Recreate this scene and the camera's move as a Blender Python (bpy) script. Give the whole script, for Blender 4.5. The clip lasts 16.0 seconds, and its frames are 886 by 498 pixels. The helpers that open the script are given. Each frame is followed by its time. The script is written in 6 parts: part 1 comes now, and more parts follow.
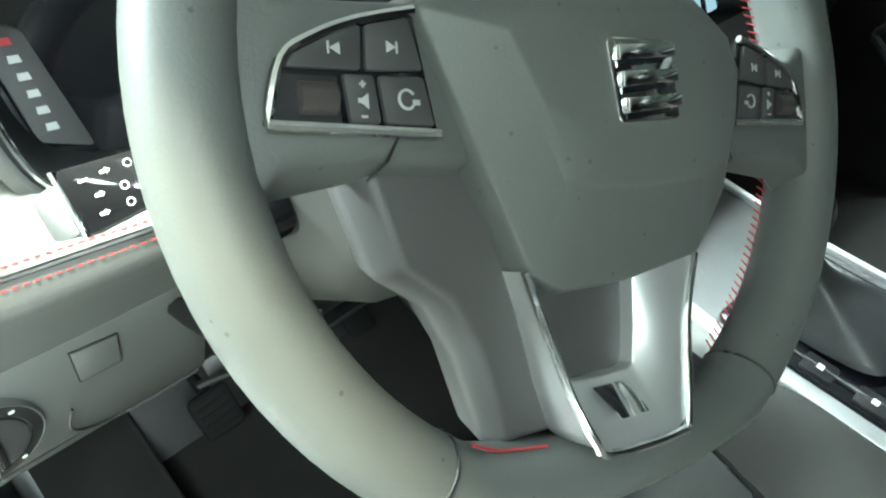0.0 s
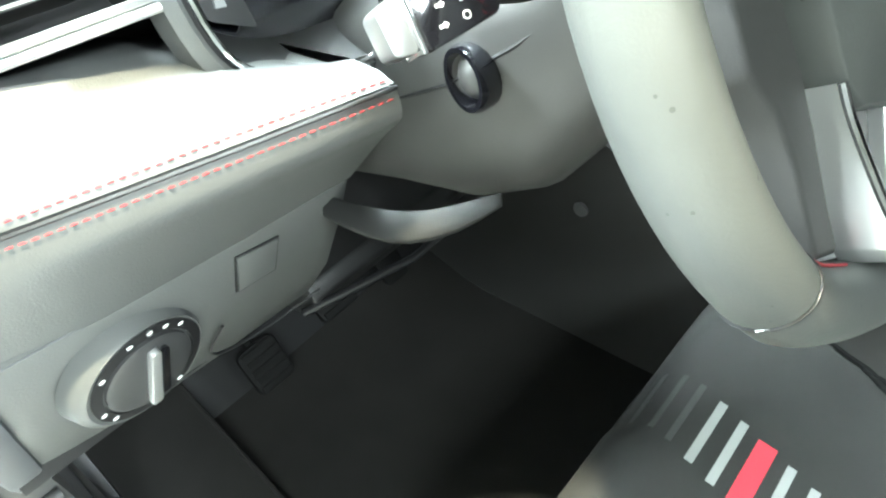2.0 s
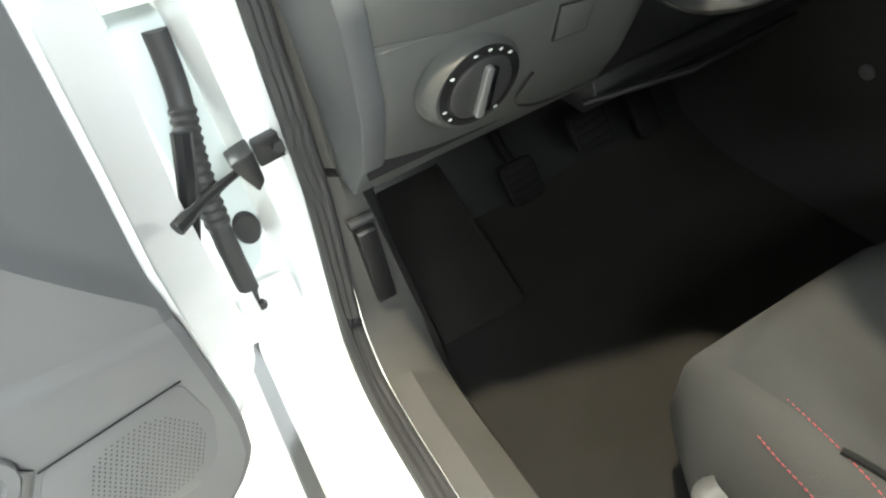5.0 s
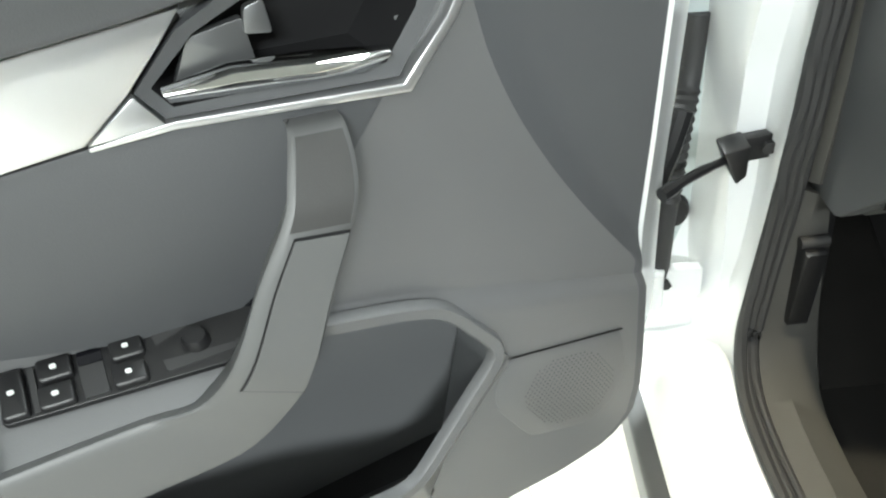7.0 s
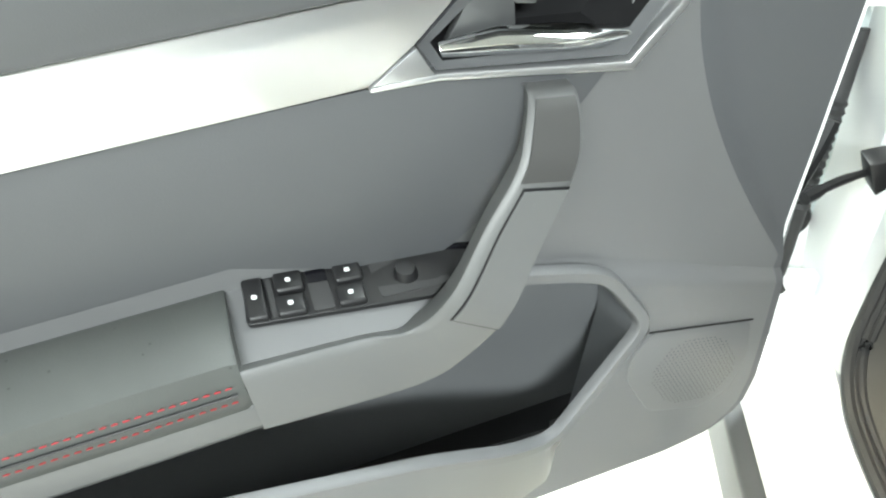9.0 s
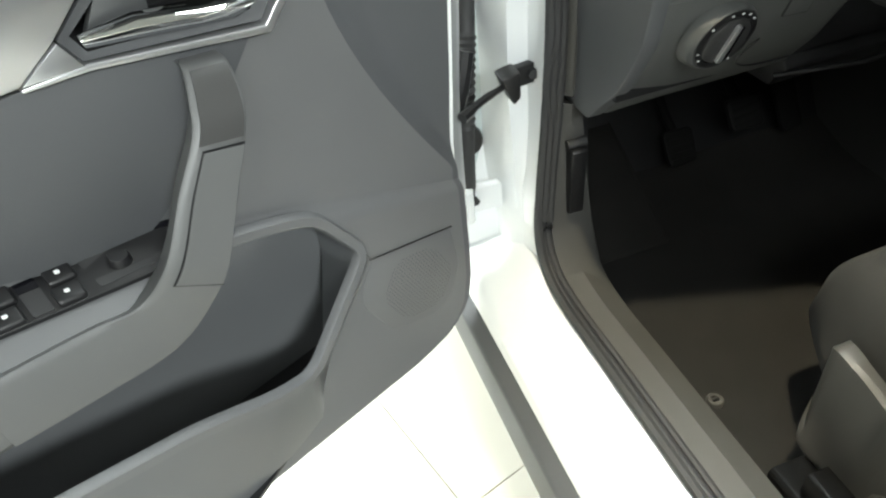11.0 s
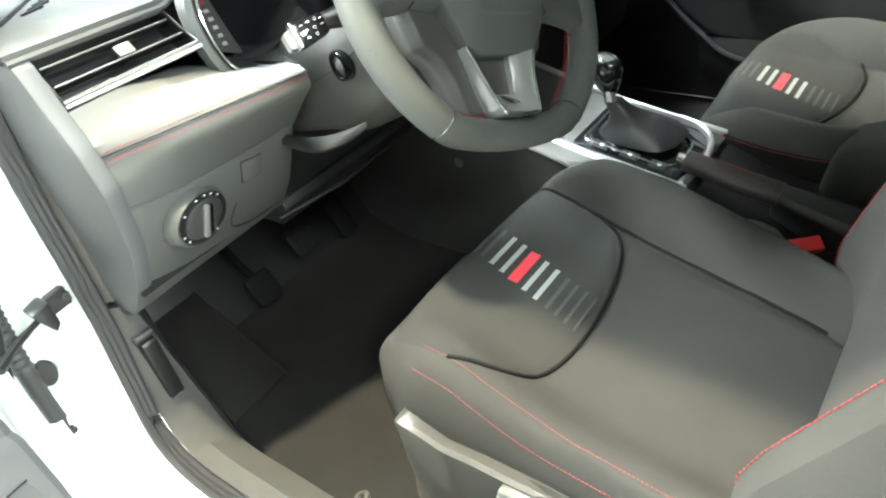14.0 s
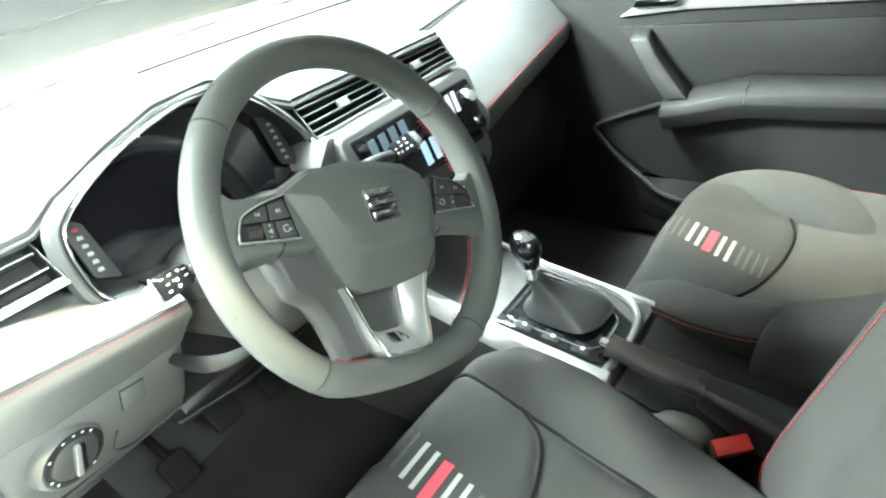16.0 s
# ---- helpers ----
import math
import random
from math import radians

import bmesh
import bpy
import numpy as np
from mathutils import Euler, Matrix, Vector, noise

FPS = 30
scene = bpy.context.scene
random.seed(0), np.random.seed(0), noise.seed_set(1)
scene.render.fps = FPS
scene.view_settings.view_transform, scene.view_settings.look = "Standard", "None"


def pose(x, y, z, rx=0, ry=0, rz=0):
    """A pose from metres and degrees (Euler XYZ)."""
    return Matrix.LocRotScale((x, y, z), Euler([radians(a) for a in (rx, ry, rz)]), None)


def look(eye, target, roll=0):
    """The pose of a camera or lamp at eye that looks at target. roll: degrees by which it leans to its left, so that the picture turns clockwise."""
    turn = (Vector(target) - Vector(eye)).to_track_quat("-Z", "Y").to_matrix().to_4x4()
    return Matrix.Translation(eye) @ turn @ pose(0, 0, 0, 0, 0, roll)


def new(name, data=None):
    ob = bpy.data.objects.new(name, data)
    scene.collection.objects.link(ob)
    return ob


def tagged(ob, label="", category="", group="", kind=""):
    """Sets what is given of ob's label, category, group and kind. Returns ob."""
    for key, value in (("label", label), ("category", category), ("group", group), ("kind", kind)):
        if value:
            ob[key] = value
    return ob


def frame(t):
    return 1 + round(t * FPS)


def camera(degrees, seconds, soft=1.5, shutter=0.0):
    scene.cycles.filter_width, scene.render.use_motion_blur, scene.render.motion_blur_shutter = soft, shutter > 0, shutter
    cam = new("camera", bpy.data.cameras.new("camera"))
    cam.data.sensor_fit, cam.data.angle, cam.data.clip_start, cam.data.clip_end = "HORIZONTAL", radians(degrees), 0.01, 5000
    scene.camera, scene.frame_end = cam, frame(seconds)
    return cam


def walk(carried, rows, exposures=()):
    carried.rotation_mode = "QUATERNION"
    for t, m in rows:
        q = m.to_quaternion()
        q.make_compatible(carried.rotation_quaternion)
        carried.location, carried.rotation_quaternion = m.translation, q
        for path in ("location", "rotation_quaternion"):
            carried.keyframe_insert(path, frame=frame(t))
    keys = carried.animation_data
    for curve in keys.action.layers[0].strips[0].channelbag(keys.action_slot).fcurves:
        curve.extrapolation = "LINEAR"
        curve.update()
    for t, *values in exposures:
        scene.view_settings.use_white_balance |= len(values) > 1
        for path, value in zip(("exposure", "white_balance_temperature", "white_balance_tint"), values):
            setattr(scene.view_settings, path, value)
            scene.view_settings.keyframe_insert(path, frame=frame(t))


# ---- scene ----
cam = camera(66.0, 16.0, soft=2.2)
PATH = [
    (0, (-0.574, -0.16, 1.15), (0.38, 1.108, -0.068), -8.5),
    (0.5, (-0.615, -0.132, 1.144), (0.387, 1.045, -0.125), -6.8),
    (1, (-0.645, -0.107, 1.138), (0.388, 1.021, -0.151), -7.5),
    (1.5, (-0.686, -0.084, 1.136), (0.405, 1.045, -0.103), -7.3),
    (2, (-0.716, -0.061, 1.111), (0.362, 1.033, -0.171), -7.5),
    (2.5, (-0.736, -0.054, 1.103), (0.241, 1.102, -0.204), -10.7),
    (3, (-0.765, -0.055, 1.084), (0.135, 1.119, -0.261), -12.3),
    (5.5, (-0.906, -0.16, 1.09), (-0.604, 1.277, -0.267), -13.1),
    (6, (-0.966, -0.141, 1.109), (-0.872, 1.351, -0.22), -12.7),
    (6.5, (-1.016, -0.135, 1.122), (-1.091, 1.389, -0.17), -13.4),
    (7, (-1.074, -0.145, 1.14), (-1.263, 1.387, -0.132), -11.4),
    (7.5, (-1.12, -0.157, 1.144), (-1.386, 1.389, -0.096), -9.5),
    (8, (-1.168, -0.166, 1.148), (-1.55, 1.367, -0.079), -7.6),
    (10.5, (-1.192, -0.29, 1.18), (-1.044, 1.185, -0.163), -7.2),
    (11, (-1.147, -0.305, 1.172), (-0.779, 1.133, -0.168), -7.5),
    (11.5, (-1.108, -0.329, 1.165), (-0.56, 1.056, -0.168), -8.8),
    (12, (-1.079, -0.366, 1.156), (-0.378, 0.965, -0.162), -9.4),
    (12.5, (-1.047, -0.399, 1.152), (-0.241, 0.851, -0.186), -12.3),
    (13, (-1.021, -0.424, 1.173), (-0.104, 0.738, -0.171), -12.7),
    (13.5, (-1.009, -0.446, 1.207), (0.039, 0.695, -0.059), -12.0),
    (14, (-0.995, -0.462, 1.238), (0.166, 0.657, 0.054), -12.2),
    (14.5, (-0.952, -0.466, 1.279), (0.308, 0.639, 0.188), -10.3),
    (15, (-0.893, -0.461, 1.307), (0.389, 0.656, 0.253), -11.4),
    (15.5, (-0.843, -0.465, 1.332), (0.442, 0.664, 0.295), -12.2),
    (16, (-0.801, -0.477, 1.344), (0.5, 0.642, 0.316), -11.9),
]
walk(cam, [(t, look(eye, target, roll)) for t, eye, target, roll in PATH], [(0, 2.3, 5900, -7), (1.5, 2.35, 5950, -2), (3, 2.8, 6050, 2), (5.5, 0.6, 6400, 7), (6.5, 0.35, 6400, 6), (7.2, 0.55, 6400, 5), (8, 1.0, 6300, 4), (10.5, 0.45, 6400, 5), (11.2, 0.2, 6400, 6), (12.5, 0.35, 6500, 8), (13.5, 1.1, 6500, 7), (14, 1.85, 6300, 2), (15, 2.6, 6300, -1), (16, 2.8, 6200, -3)])

# ---------------------------------------------------------------- light
world = bpy.data.worlds.new("world")
scene.world = world
world.use_nodes = True
world.node_tree.nodes["Background"].inputs[0].default_value = (0.9, 0.95, 1.0, 1)
world.node_tree.nodes["Background"].inputs[1].default_value = 0.12


def area_lamp(name, place, target, sx, sy, watts, colour):
    data = bpy.data.lights.new(name, "AREA")
    data.shape, data.size, data.size_y, data.energy, data.color = "RECTANGLE", sx, sy, watts, colour
    ob = new(name, data)
    ob.matrix_world = look(place, target)
    return ob


for place, target, watts, cone in (((-0.93, 0.0, 3.3), (-0.50, -0.08, 0.5), 380, 29), ((1.30, -0.30, 3.3), (0.52, -0.36, 0.6), 130, 22)):
    spot = bpy.data.lights.new("ceiling_spotlight", "SPOT")
    spot.energy, spot.color, spot.shadow_soft_size = watts, (1.0, 0.87, 0.62), 0.065
    spot.spot_size, spot.spot_blend = radians(cone), 0.7
    new("ceiling_spotlight", spot).matrix_world = look(place, target)
# Unseen fill lamps, added to brighten dash top, door, left side and wheel hub.
area_lamp("fill_lamp", (-0.05, 0.95, 3.3), (-0.05, 0.95, 0), 2.4, 0.8, 150, (0.95, 1.0, 1.0))
area_lamp("fill_lamp", (-0.5, -4.2, 3.3), (-0.6, -4.0, 0), 1.6, 1.0, 430, (0.97, 1.0, 1.0))
area_lamp("fill_lamp", (-2.7, 2.6, 3.3), (-2.5, 2.4, 0), 1.2, 1.0, 380, (0.97, 1.0, 0.98))
area_lamp("fill_lamp", (-2.2, -2.6, 3.3), (-2.2, -2.6, 0), 1.2, 1.2, 46, (0.97, 1.0, 0.98))


# ---------------------------------------------------------------- materials
def material(name, colour, rough=0.6, metal=0.0, grain=0.0, grain_scale=400.0, stain=0.08, stain_scale=6.0, coat=0.0, sheen=0.0, spec=0.5, speck=0.0):
    m = bpy.data.materials.new(name)
    m.use_nodes = True
    nt = m.node_tree
    b = nt.nodes["Principled BSDF"]
    b.inputs["Roughness"].default_value, b.inputs["Metallic"].default_value = rough, metal
    b.inputs["Specular IOR Level"].default_value = spec
    b.inputs["Coat Weight"].default_value = coat
    b.inputs["Sheen Weight"].default_value = sheen
    tc = nt.nodes.new("ShaderNodeTexCoord")
    n1 = nt.nodes.new("ShaderNodeTexNoise")
    n1.inputs["Scale"].default_value, n1.inputs["Detail"].default_value = stain_scale, 5
    nt.links.new(tc.outputs["Object"], n1.inputs["Vector"])
    ramp = nt.nodes.new("ShaderNodeMix")
    ramp.data_type = "RGBA"
    c = colour
    ramp.inputs[6].default_value = (*[v * (1 - stain) for v in c], 1)
    ramp.inputs[7].default_value = (*[min(1, v * (1 + stain)) for v in c], 1)
    nt.links.new(n1.outputs["Fac"], ramp.inputs[0])
    nt.links.new(ramp.outputs[2], b.inputs["Base Color"])
    if speck:
        vo = nt.nodes.new("ShaderNodeTexVoronoi")
        vo.inputs["Scale"].default_value = 75.0
        nt.links.new(tc.outputs["Object"], vo.inputs["Vector"])
        lt = nt.nodes.new("ShaderNodeMath")
        lt.operation, lt.inputs[1].default_value = "LESS_THAN", 0.075
        nt.links.new(vo.outputs["Distance"], lt.inputs[0])
        sc = nt.nodes.new("ShaderNodeMath")
        sc.operation, sc.inputs[1].default_value = "MULTIPLY", speck
        nt.links.new(lt.outputs[0], sc.inputs[0])
        mx_ = nt.nodes.new("ShaderNodeMix")
        mx_.data_type = "RGBA"
        mx_.inputs[7].default_value = (*[v * 0.3 for v in c], 1)
        nt.links.new(sc.outputs[0], mx_.inputs[0])
        nt.links.new(ramp.outputs[2], mx_.inputs[6])
        nt.links.new(mx_.outputs[2], b.inputs["Base Color"])
    if grain:
        n2 = nt.nodes.new("ShaderNodeTexNoise")
        n2.inputs["Scale"].default_value, n2.inputs["Detail"].default_value = grain_scale, 2
        nt.links.new(tc.outputs["Object"], n2.inputs["Vector"])
        bump = nt.nodes.new("ShaderNodeBump")
        bump.inputs["Strength"].default_value, bump.inputs["Distance"].default_value = grain, 0.001
        nt.links.new(n2.outputs["Fac"], bump.inputs["Height"])
        nt.links.new(bump.outputs[0], b.inputs["Normal"])
    return m


WHITE = material("white_car_paint", (0.80, 0.82, 0.83), 0.25, coat=0.6, stain=0.02)
DARK = material("dark_grey_plastic", (0.080, 0.083, 0.088), 0.55, grain=0.15, grain_scale=900)
DASH = material("soft_grey_dash", (0.072, 0.074, 0.073), 0.46, grain=0.15, grain_scale=700)
GREY = material("grey_plastic", (0.125, 0.127, 0.130), 0.48, grain=0.12, grain_scale=900)
# Lining is out of view; its paleness is set to bounce light onto the wheel.
HEADLINER = material("pale_headliner_cloth", (0.36, 0.36, 0.345), 0.9, grain=0.2, grain_scale=500)
LEATHER = material("grey_leather", (0.075, 0.079, 0.076), 0.5, spec=0.3, grain=0.14, grain_scale=600, stain=0.14, stain_scale=18, speck=0.6)
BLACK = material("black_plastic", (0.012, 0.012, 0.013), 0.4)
GLOSS = material("piano_black", (0.006, 0.006, 0.008), 0.08, coat=0.5)
RUBBER = material("black_rubber", (0.03, 0.03, 0.031), 0.6)
CHROME = material("chrome", (0.86, 0.87, 0.88), 0.08, metal=1.0, stain=0.02)
SATIN = material("satin_silver", (0.72, 0.73, 0.74), 0.32, metal=0.85, stain=0.03)
FABRIC = material("charcoal_seat_fabric", (0.038, 0.0373, 0.0357), 0.9, grain=0.8, grain_scale=1400, sheen=0.03, spec=0.12, stain=0.15, stain_scale=14)
FABRIC2 = material("dark_insert_fabric", (0.032, 0.032, 0.0312), 0.9, grain=0.8, grain_scale=1800, sheen=0.02, spec=0.12, stain=0.15, stain_scale=14)
SIDECLOTH = material("blackish_side_cloth", (0.014, 0.013, 0.013), 0.9, grain=0.5, grain_scale=1400, spec=0.1)
# Lever plastic darkened in place of the shade from hood and header.
LEVERSHADE = material("shaded_lever_plastic", (0.013, 0.013, 0.013), 0.55, grain=0.12, grain_scale=900, spec=0.3)
# Rubber darkened so the footwell shade is in the pedals' own colour.
PEDAL = material("shaded_pedal_rubber", (0.007, 0.007, 0.007), 0.7, grain=0.15, grain_scale=600, spec=0.2)
PIPING = material("black_cloth_piping", (0.008, 0.008, 0.008), 0.9, spec=0.1)
RAILBLACK = material("black_lacquered_steel", (0.004, 0.004, 0.004), 0.25, spec=0.35)
SILLTRIM = material("scuffed_sill_plastic", (0.070, 0.069, 0.066), 0.62, grain=0.2, grain_scale=900, stain=0.16, stain_scale=14, spec=0.25)
CARPET = material("brown_black_carpet", (0.0105, 0.0098, 0.0088), 0.95, grain=1.0, grain_scale=1200, sheen=0.02, stain=0.5, stain_scale=18)
RED = material("red_thread", (0.26, 0.018, 0.025), 0.7)
REDCLOTH = material("red_cloth", (0.55, 0.03, 0.05), 0.8, grain=0.6, grain_scale=1500)
WHITECLOTH = material("pale_grey_cloth", (0.27, 0.28, 0.275), 0.8, grain=0.6, grain_scale=1500)
REDPLASTIC = material("red_plastic", (0.55, 0.03, 0.03), 0.4)
TILE = material("cream_floor_tile", (0.56, 0.54, 0.47), 0.2, stain=0.04)
GROUT = material("grout", (0.55, 0.52, 0.45), 0.9)
PLASTER = material("white_plaster", (0.28, 0.285, 0.28), 0.9)
STRIPEDARK = material("dark_tonal_stripe", (0.038, 0.0385, 0.0385), 0.8)
PALE = material("pale_grey_plastic", (0.15, 0.15, 0.147), 0.4, grain=0.15, grain_scale=900)
SOFTLEATHER = material("black_soft_leather", (0.020, 0.020, 0.021), 0.40, grain=0.3, grain_scale=300)
DIMMARK = material("grey_print", (0.30, 0.31, 0.31), 0.5)
MARK = material("white_print", (0.75, 0.77, 0.77), 0.5)
# Grey door trim darkened: the far side's shade is put into the colour.
SHADETRIM = material("shaded_door_trim", (0.013, 0.013, 0.013), 0.55, grain=0.12, grain_scale=900, spec=0.2)
COLUMN = material("warm_grey_plastic", (0.045, 0.0445, 0.0435), 0.5, grain=0.12, grain_scale=900)
SHIELD = material("seat_trim_plastic", (0.060, 0.058, 0.054), 0.45, grain=0.12, grain_scale=900)
GRIP = material("dark_brown_leather", (0.030, 0.025, 0.024), 0.5, grain=0.2, grain_scale=500)
CAPMETAL = material("brushed_grey_metal", (0.20, 0.205, 0.21), 0.35, metal=0.7)
TRIM = material("mid_grey_plastic", (0.112, 0.114, 0.114), 0.45, grain=0.12, grain_scale=900)
LINING = material("smooth_dark_lining", (0.105, 0.109, 0.113), 0.30)
METALGREY = material("bare_primer_metal", (0.50, 0.56, 0.56), 0.4, stain=0.1)


def glow(name, colour, strength):
    m = bpy.data.materials.new(name)
    m.use_nodes = True
    b = m.node_tree.nodes["Principled BSDF"]
    b.inputs["Base Color"].default_value = (0.02, 0.02, 0.03, 1)
    b.inputs["Emission Color"].default_value = (*colour, 1)
    b.inputs["Emission Strength"].default_value = strength
    return m


GLOW_BLUE = glow("screen_cyan", (0.55, 0.78, 0.92), 0.16)
GLOW_PALE = glow("screen_pale", (0.80, 0.75, 1.0), 0.25)
GLOW_DIM = glow("screen_dim", (0.45, 0.6, 0.75), 0.06)


# ---------------------------------------------------------------- mesh helpers
def part(name, bm, mat, parent=None, label="", smooth=True, bevel=0.0, segs=2, sub=0):
    """One mesh object from a bmesh, under a thing or a part."""
    bmesh.ops.remove_doubles(bm, verts=bm.verts, dist=1e-6)
    bmesh.ops.recalc_face_normals(bm, faces=bm.faces)
    if bevel:
        sharp = [e for e in bm.edges if len(e.link_faces) == 2 and e.calc_face_angle(0) > 0.5]
        bmesh.ops.bevel(bm, geom=sharp, offset=bevel, segments=segs, profile=0.5, affect="EDGES", clamp_overlap=True)
    me = bpy.data.meshes.new(name)
    bm.to_mesh(me)
    bm.free()
    me.materials.append(mat)
    if smooth:
        me.polygons.foreach_set("use_smooth", [True] * len(me.polygons))
        me.set_sharp_from_angle(angle=radians(38))
    ob = new(name, me)
    if sub:
        md = ob.modifiers.new("smooth", "SUBSURF")
        md.levels = md.render_levels = sub
    if parent is not None:
        ob.parent = parent
    if label:
        ob["label"] = label
    return ob


def thing(name, label, category, group="", kind="", m=None):
    ob = new(name)
    if m is not None:
        ob.matrix_basis = m
    return tagged(ob, label, category, group, kind)


def box(bm, x0, x1, y0, y1, z0, z1):
    v = [bm.verts.new((x, y, z)) for z in (z0, z1) for x, y in ((x0, y0), (x1, y0), (x1, y1), (x0, y1))]
    for f in ((3, 2, 1, 0), (4, 5, 6, 7), (0, 1, 5, 4), (1, 2, 6, 5), (2, 3, 7, 6), (3, 0, 4, 7)):
        bm.faces.new([v[i] for i in f])
    return bm


def prism(bm, pts, d0, d1, at):
    """A polygon pts (a, b) drawn out from depth d0 to d1; at(a, b, d) gives the place."""
    lo = [bm.verts.new(at(a, b, d0)) for a, b in pts]
    hi = [bm.verts.new(at(a, b, d1)) for a, b in pts]
    bm.faces.new(lo), bm.faces.new(hi[::-1])
    for i in range(len(pts)):
        j = (i + 1) % len(pts)
        bm.faces.new((lo[i], lo[j], hi[j], hi[i]))
    return bm


def loft(bm, rings, closed=True, caps=True):
    vs = [[bm.verts.new(p) for p in r] for r in rings]
    n = len(vs[0])
    for a, b in zip(vs, vs[1:]):
        for i in range(n if closed else n - 1):
            j = (i + 1) % n
            bm.faces.new((a[i], a[j], b[j], b[i]))
    if caps and closed:
        bm.faces.new(vs[0][::-1]), bm.faces.new(vs[-1])
    return bm


def tube(bm, path, r, n=10, closed=False, flat=1.0, up=(0, 0, 1)):
    """A round (or flattened) rope along the points of path; r is a number or one per point."""
    P = [Vector(p) for p in path]
    m = len(P)
    rs = r if isinstance(r, (list, tuple)) else [r] * m
    rings = []
    for i, p in enumerate(P):
        a = P[(i - 1) % m] if closed or i else p
        b = P[(i + 1) % m] if closed or i < m - 1 else p
        t = (b - a).normalized()
        s = t.cross(Vector(up))
        s = s.normalized() if s.length > 1e-4 else t.orthogonal().normalized()
        w = s.cross(t)
        rings.append([p + rs[i] * (math.cos(q) * s + flat * math.sin(q) * w) for q in [2 * math.pi * k / n for k in range(n)]])
    if closed:
        rings.append(rings[0])
    return loft(bm, rings, caps=not closed)


def sheet(bm, f, nu, nv, thick=0.0):
    """A surface f(u, v) over the unit square, given a back at the thickness along its normals."""
    P = [[Vector(f(i / nu, j / nv)) for j in range(nv + 1)] for i in range(nu + 1)]
    V = [[bm.verts.new(p) for p in row] for row in P]
    for i in range(nu):
        for j in range(nv):
            bm.faces.new((V[i][j], V[i + 1][j], V[i + 1][j + 1], V[i][j + 1]))
    if thick:
        bmesh.ops.recalc_face_normals(bm, faces=bm.faces)
        bmesh.ops.solidify(bm, geom=list(bm.faces), thickness=thick)
    return bm


def rounded(pts, r, n=4):
    """A polygon with its corners rounded."""
    out = []
    k = len(pts)
    for i in range(k):
        p, a, b = Vector(pts[i]), Vector(pts[i - 1]), Vector(pts[(i + 1) % k])
        rr = r[i] if isinstance(r, (list, tuple)) else r
        if rr <= 0:
            out.append(tuple(p))
            continue
        da, db = (a - p), (b - p)
        la, lb = min(rr, da.length * 0.48), min(rr, db.length * 0.48)
        s, e = p + da.normalized() * la, p + db.normalized() * lb
        for q in range(n + 1):
            t = q / n
            out.append(tuple((1 - t) ** 2 * s + 2 * t * (1 - t) * p + t * t * e))
    return out


def spline(pts, n=8, closed=False):
    """A smooth line through the points (Catmull-Rom)."""
    P = [Vector(p) for p in pts]
    k = len(P)
    out = []
    for i in range(k if closed else k - 1):
        a, b, c, d = (P[(i + j) % k] if closed else P[min(max(i + j, 0), k - 1)] for j in (-1, 0, 1, 2))
        for q in range(n):
            t = q / n
            out.append(0.5 * ((2 * b) + (c - a) * t + (2 * a - 5 * b + 4 * c - d) * t * t + (3 * b - a - 3 * c + d) * t ** 3))
    if not closed:
        out.append(P[-1])
    return out


def frame_at(origin, x, y, z):
    m = Matrix((x, y, z)).transposed().to_4x4()
    m.translation = origin
    return m


XY = lambda a, b, d: (a, b, d)
XZ = lambda a, b, d: (a, d, b)
YZ = lambda a, b, d: (d, a, b)
B = bmesh.new

# ---------------------------------------------------------------- setting: showroom
tagged(part("ground", box(B(), -9, 9, -9, 11, -0.10, -0.006), GROUT), "pale grout bed under the showroom floor tiles", "floor", kind="structure")
tagged(part("ceiling", box(B(), -9, 9, -9, 11, 3.4, 3.5), PLASTER), "plain pale showroom ceiling", "ceiling", kind="structure")
for nm, b in (("wall_north", (-9, 9, 11, 11.15, 0, 3.4)), ("wall_south", (-9, 9, -9.15, -9, 0, 3.4)), ("wall_east", (9, 9.15, -9, 11, 0, 3.4)), ("wall_west", (-9.15, -9, -9, 11, 0, 3.4))):
    tagged(part(nm, box(B(), *b), PLASTER), "plain pale showroom wall", "wall", kind="structure")

# ---------------------------------------------------------------- car shell
shell = thing("car_body", "white body shell of a small car", "car body", kind="structure")
SEAL = spline([(-0.752, 0.42, 1.10), (-0.760, 0.455, 0.95), (-0.766, 0.460, 0.83), (-0.770, 0.457, 0.74), (-0.775, 0.457, 0.64), (-0.788, 0.447, 0.535), (-0.799, 0.430, 0.455), (-0.805, 0.385, 0.412), (-0.807, 0.31, 0.400), (-0.806, 0.17, 0.403), (-0.808, -0.3, 0.420), (-0.812, -1.5, 0.44)], 8)
# sill: from the seal out and down to the skirt
bm = B()
rings = []
for p in SEAL:
    if p.y > 0.40 and p.z > 0.42:
        continue
    y = p.y
    rings.append([(p.x + 0.03, y, p.z - 0.10), (p.x + 0.02, y, p.z + 0.0), (p.x - 0.012, y, p.z - 0.002), (p.x - 0.05, y, p.z - 0.022), (p.x - 0.085, y, p.z - 0.040), (-0.908, y, 0.352), (-0.914, y, 0.335), (-0.90, y, 0.31), (-0.86, y, 0.29)])
first = [(x, 0.60, z) for x, _, z in rings[0]]
loft(bm, [first] + rings)
part("sill", bm, WHITE, shell, "glossy white painted door sill")
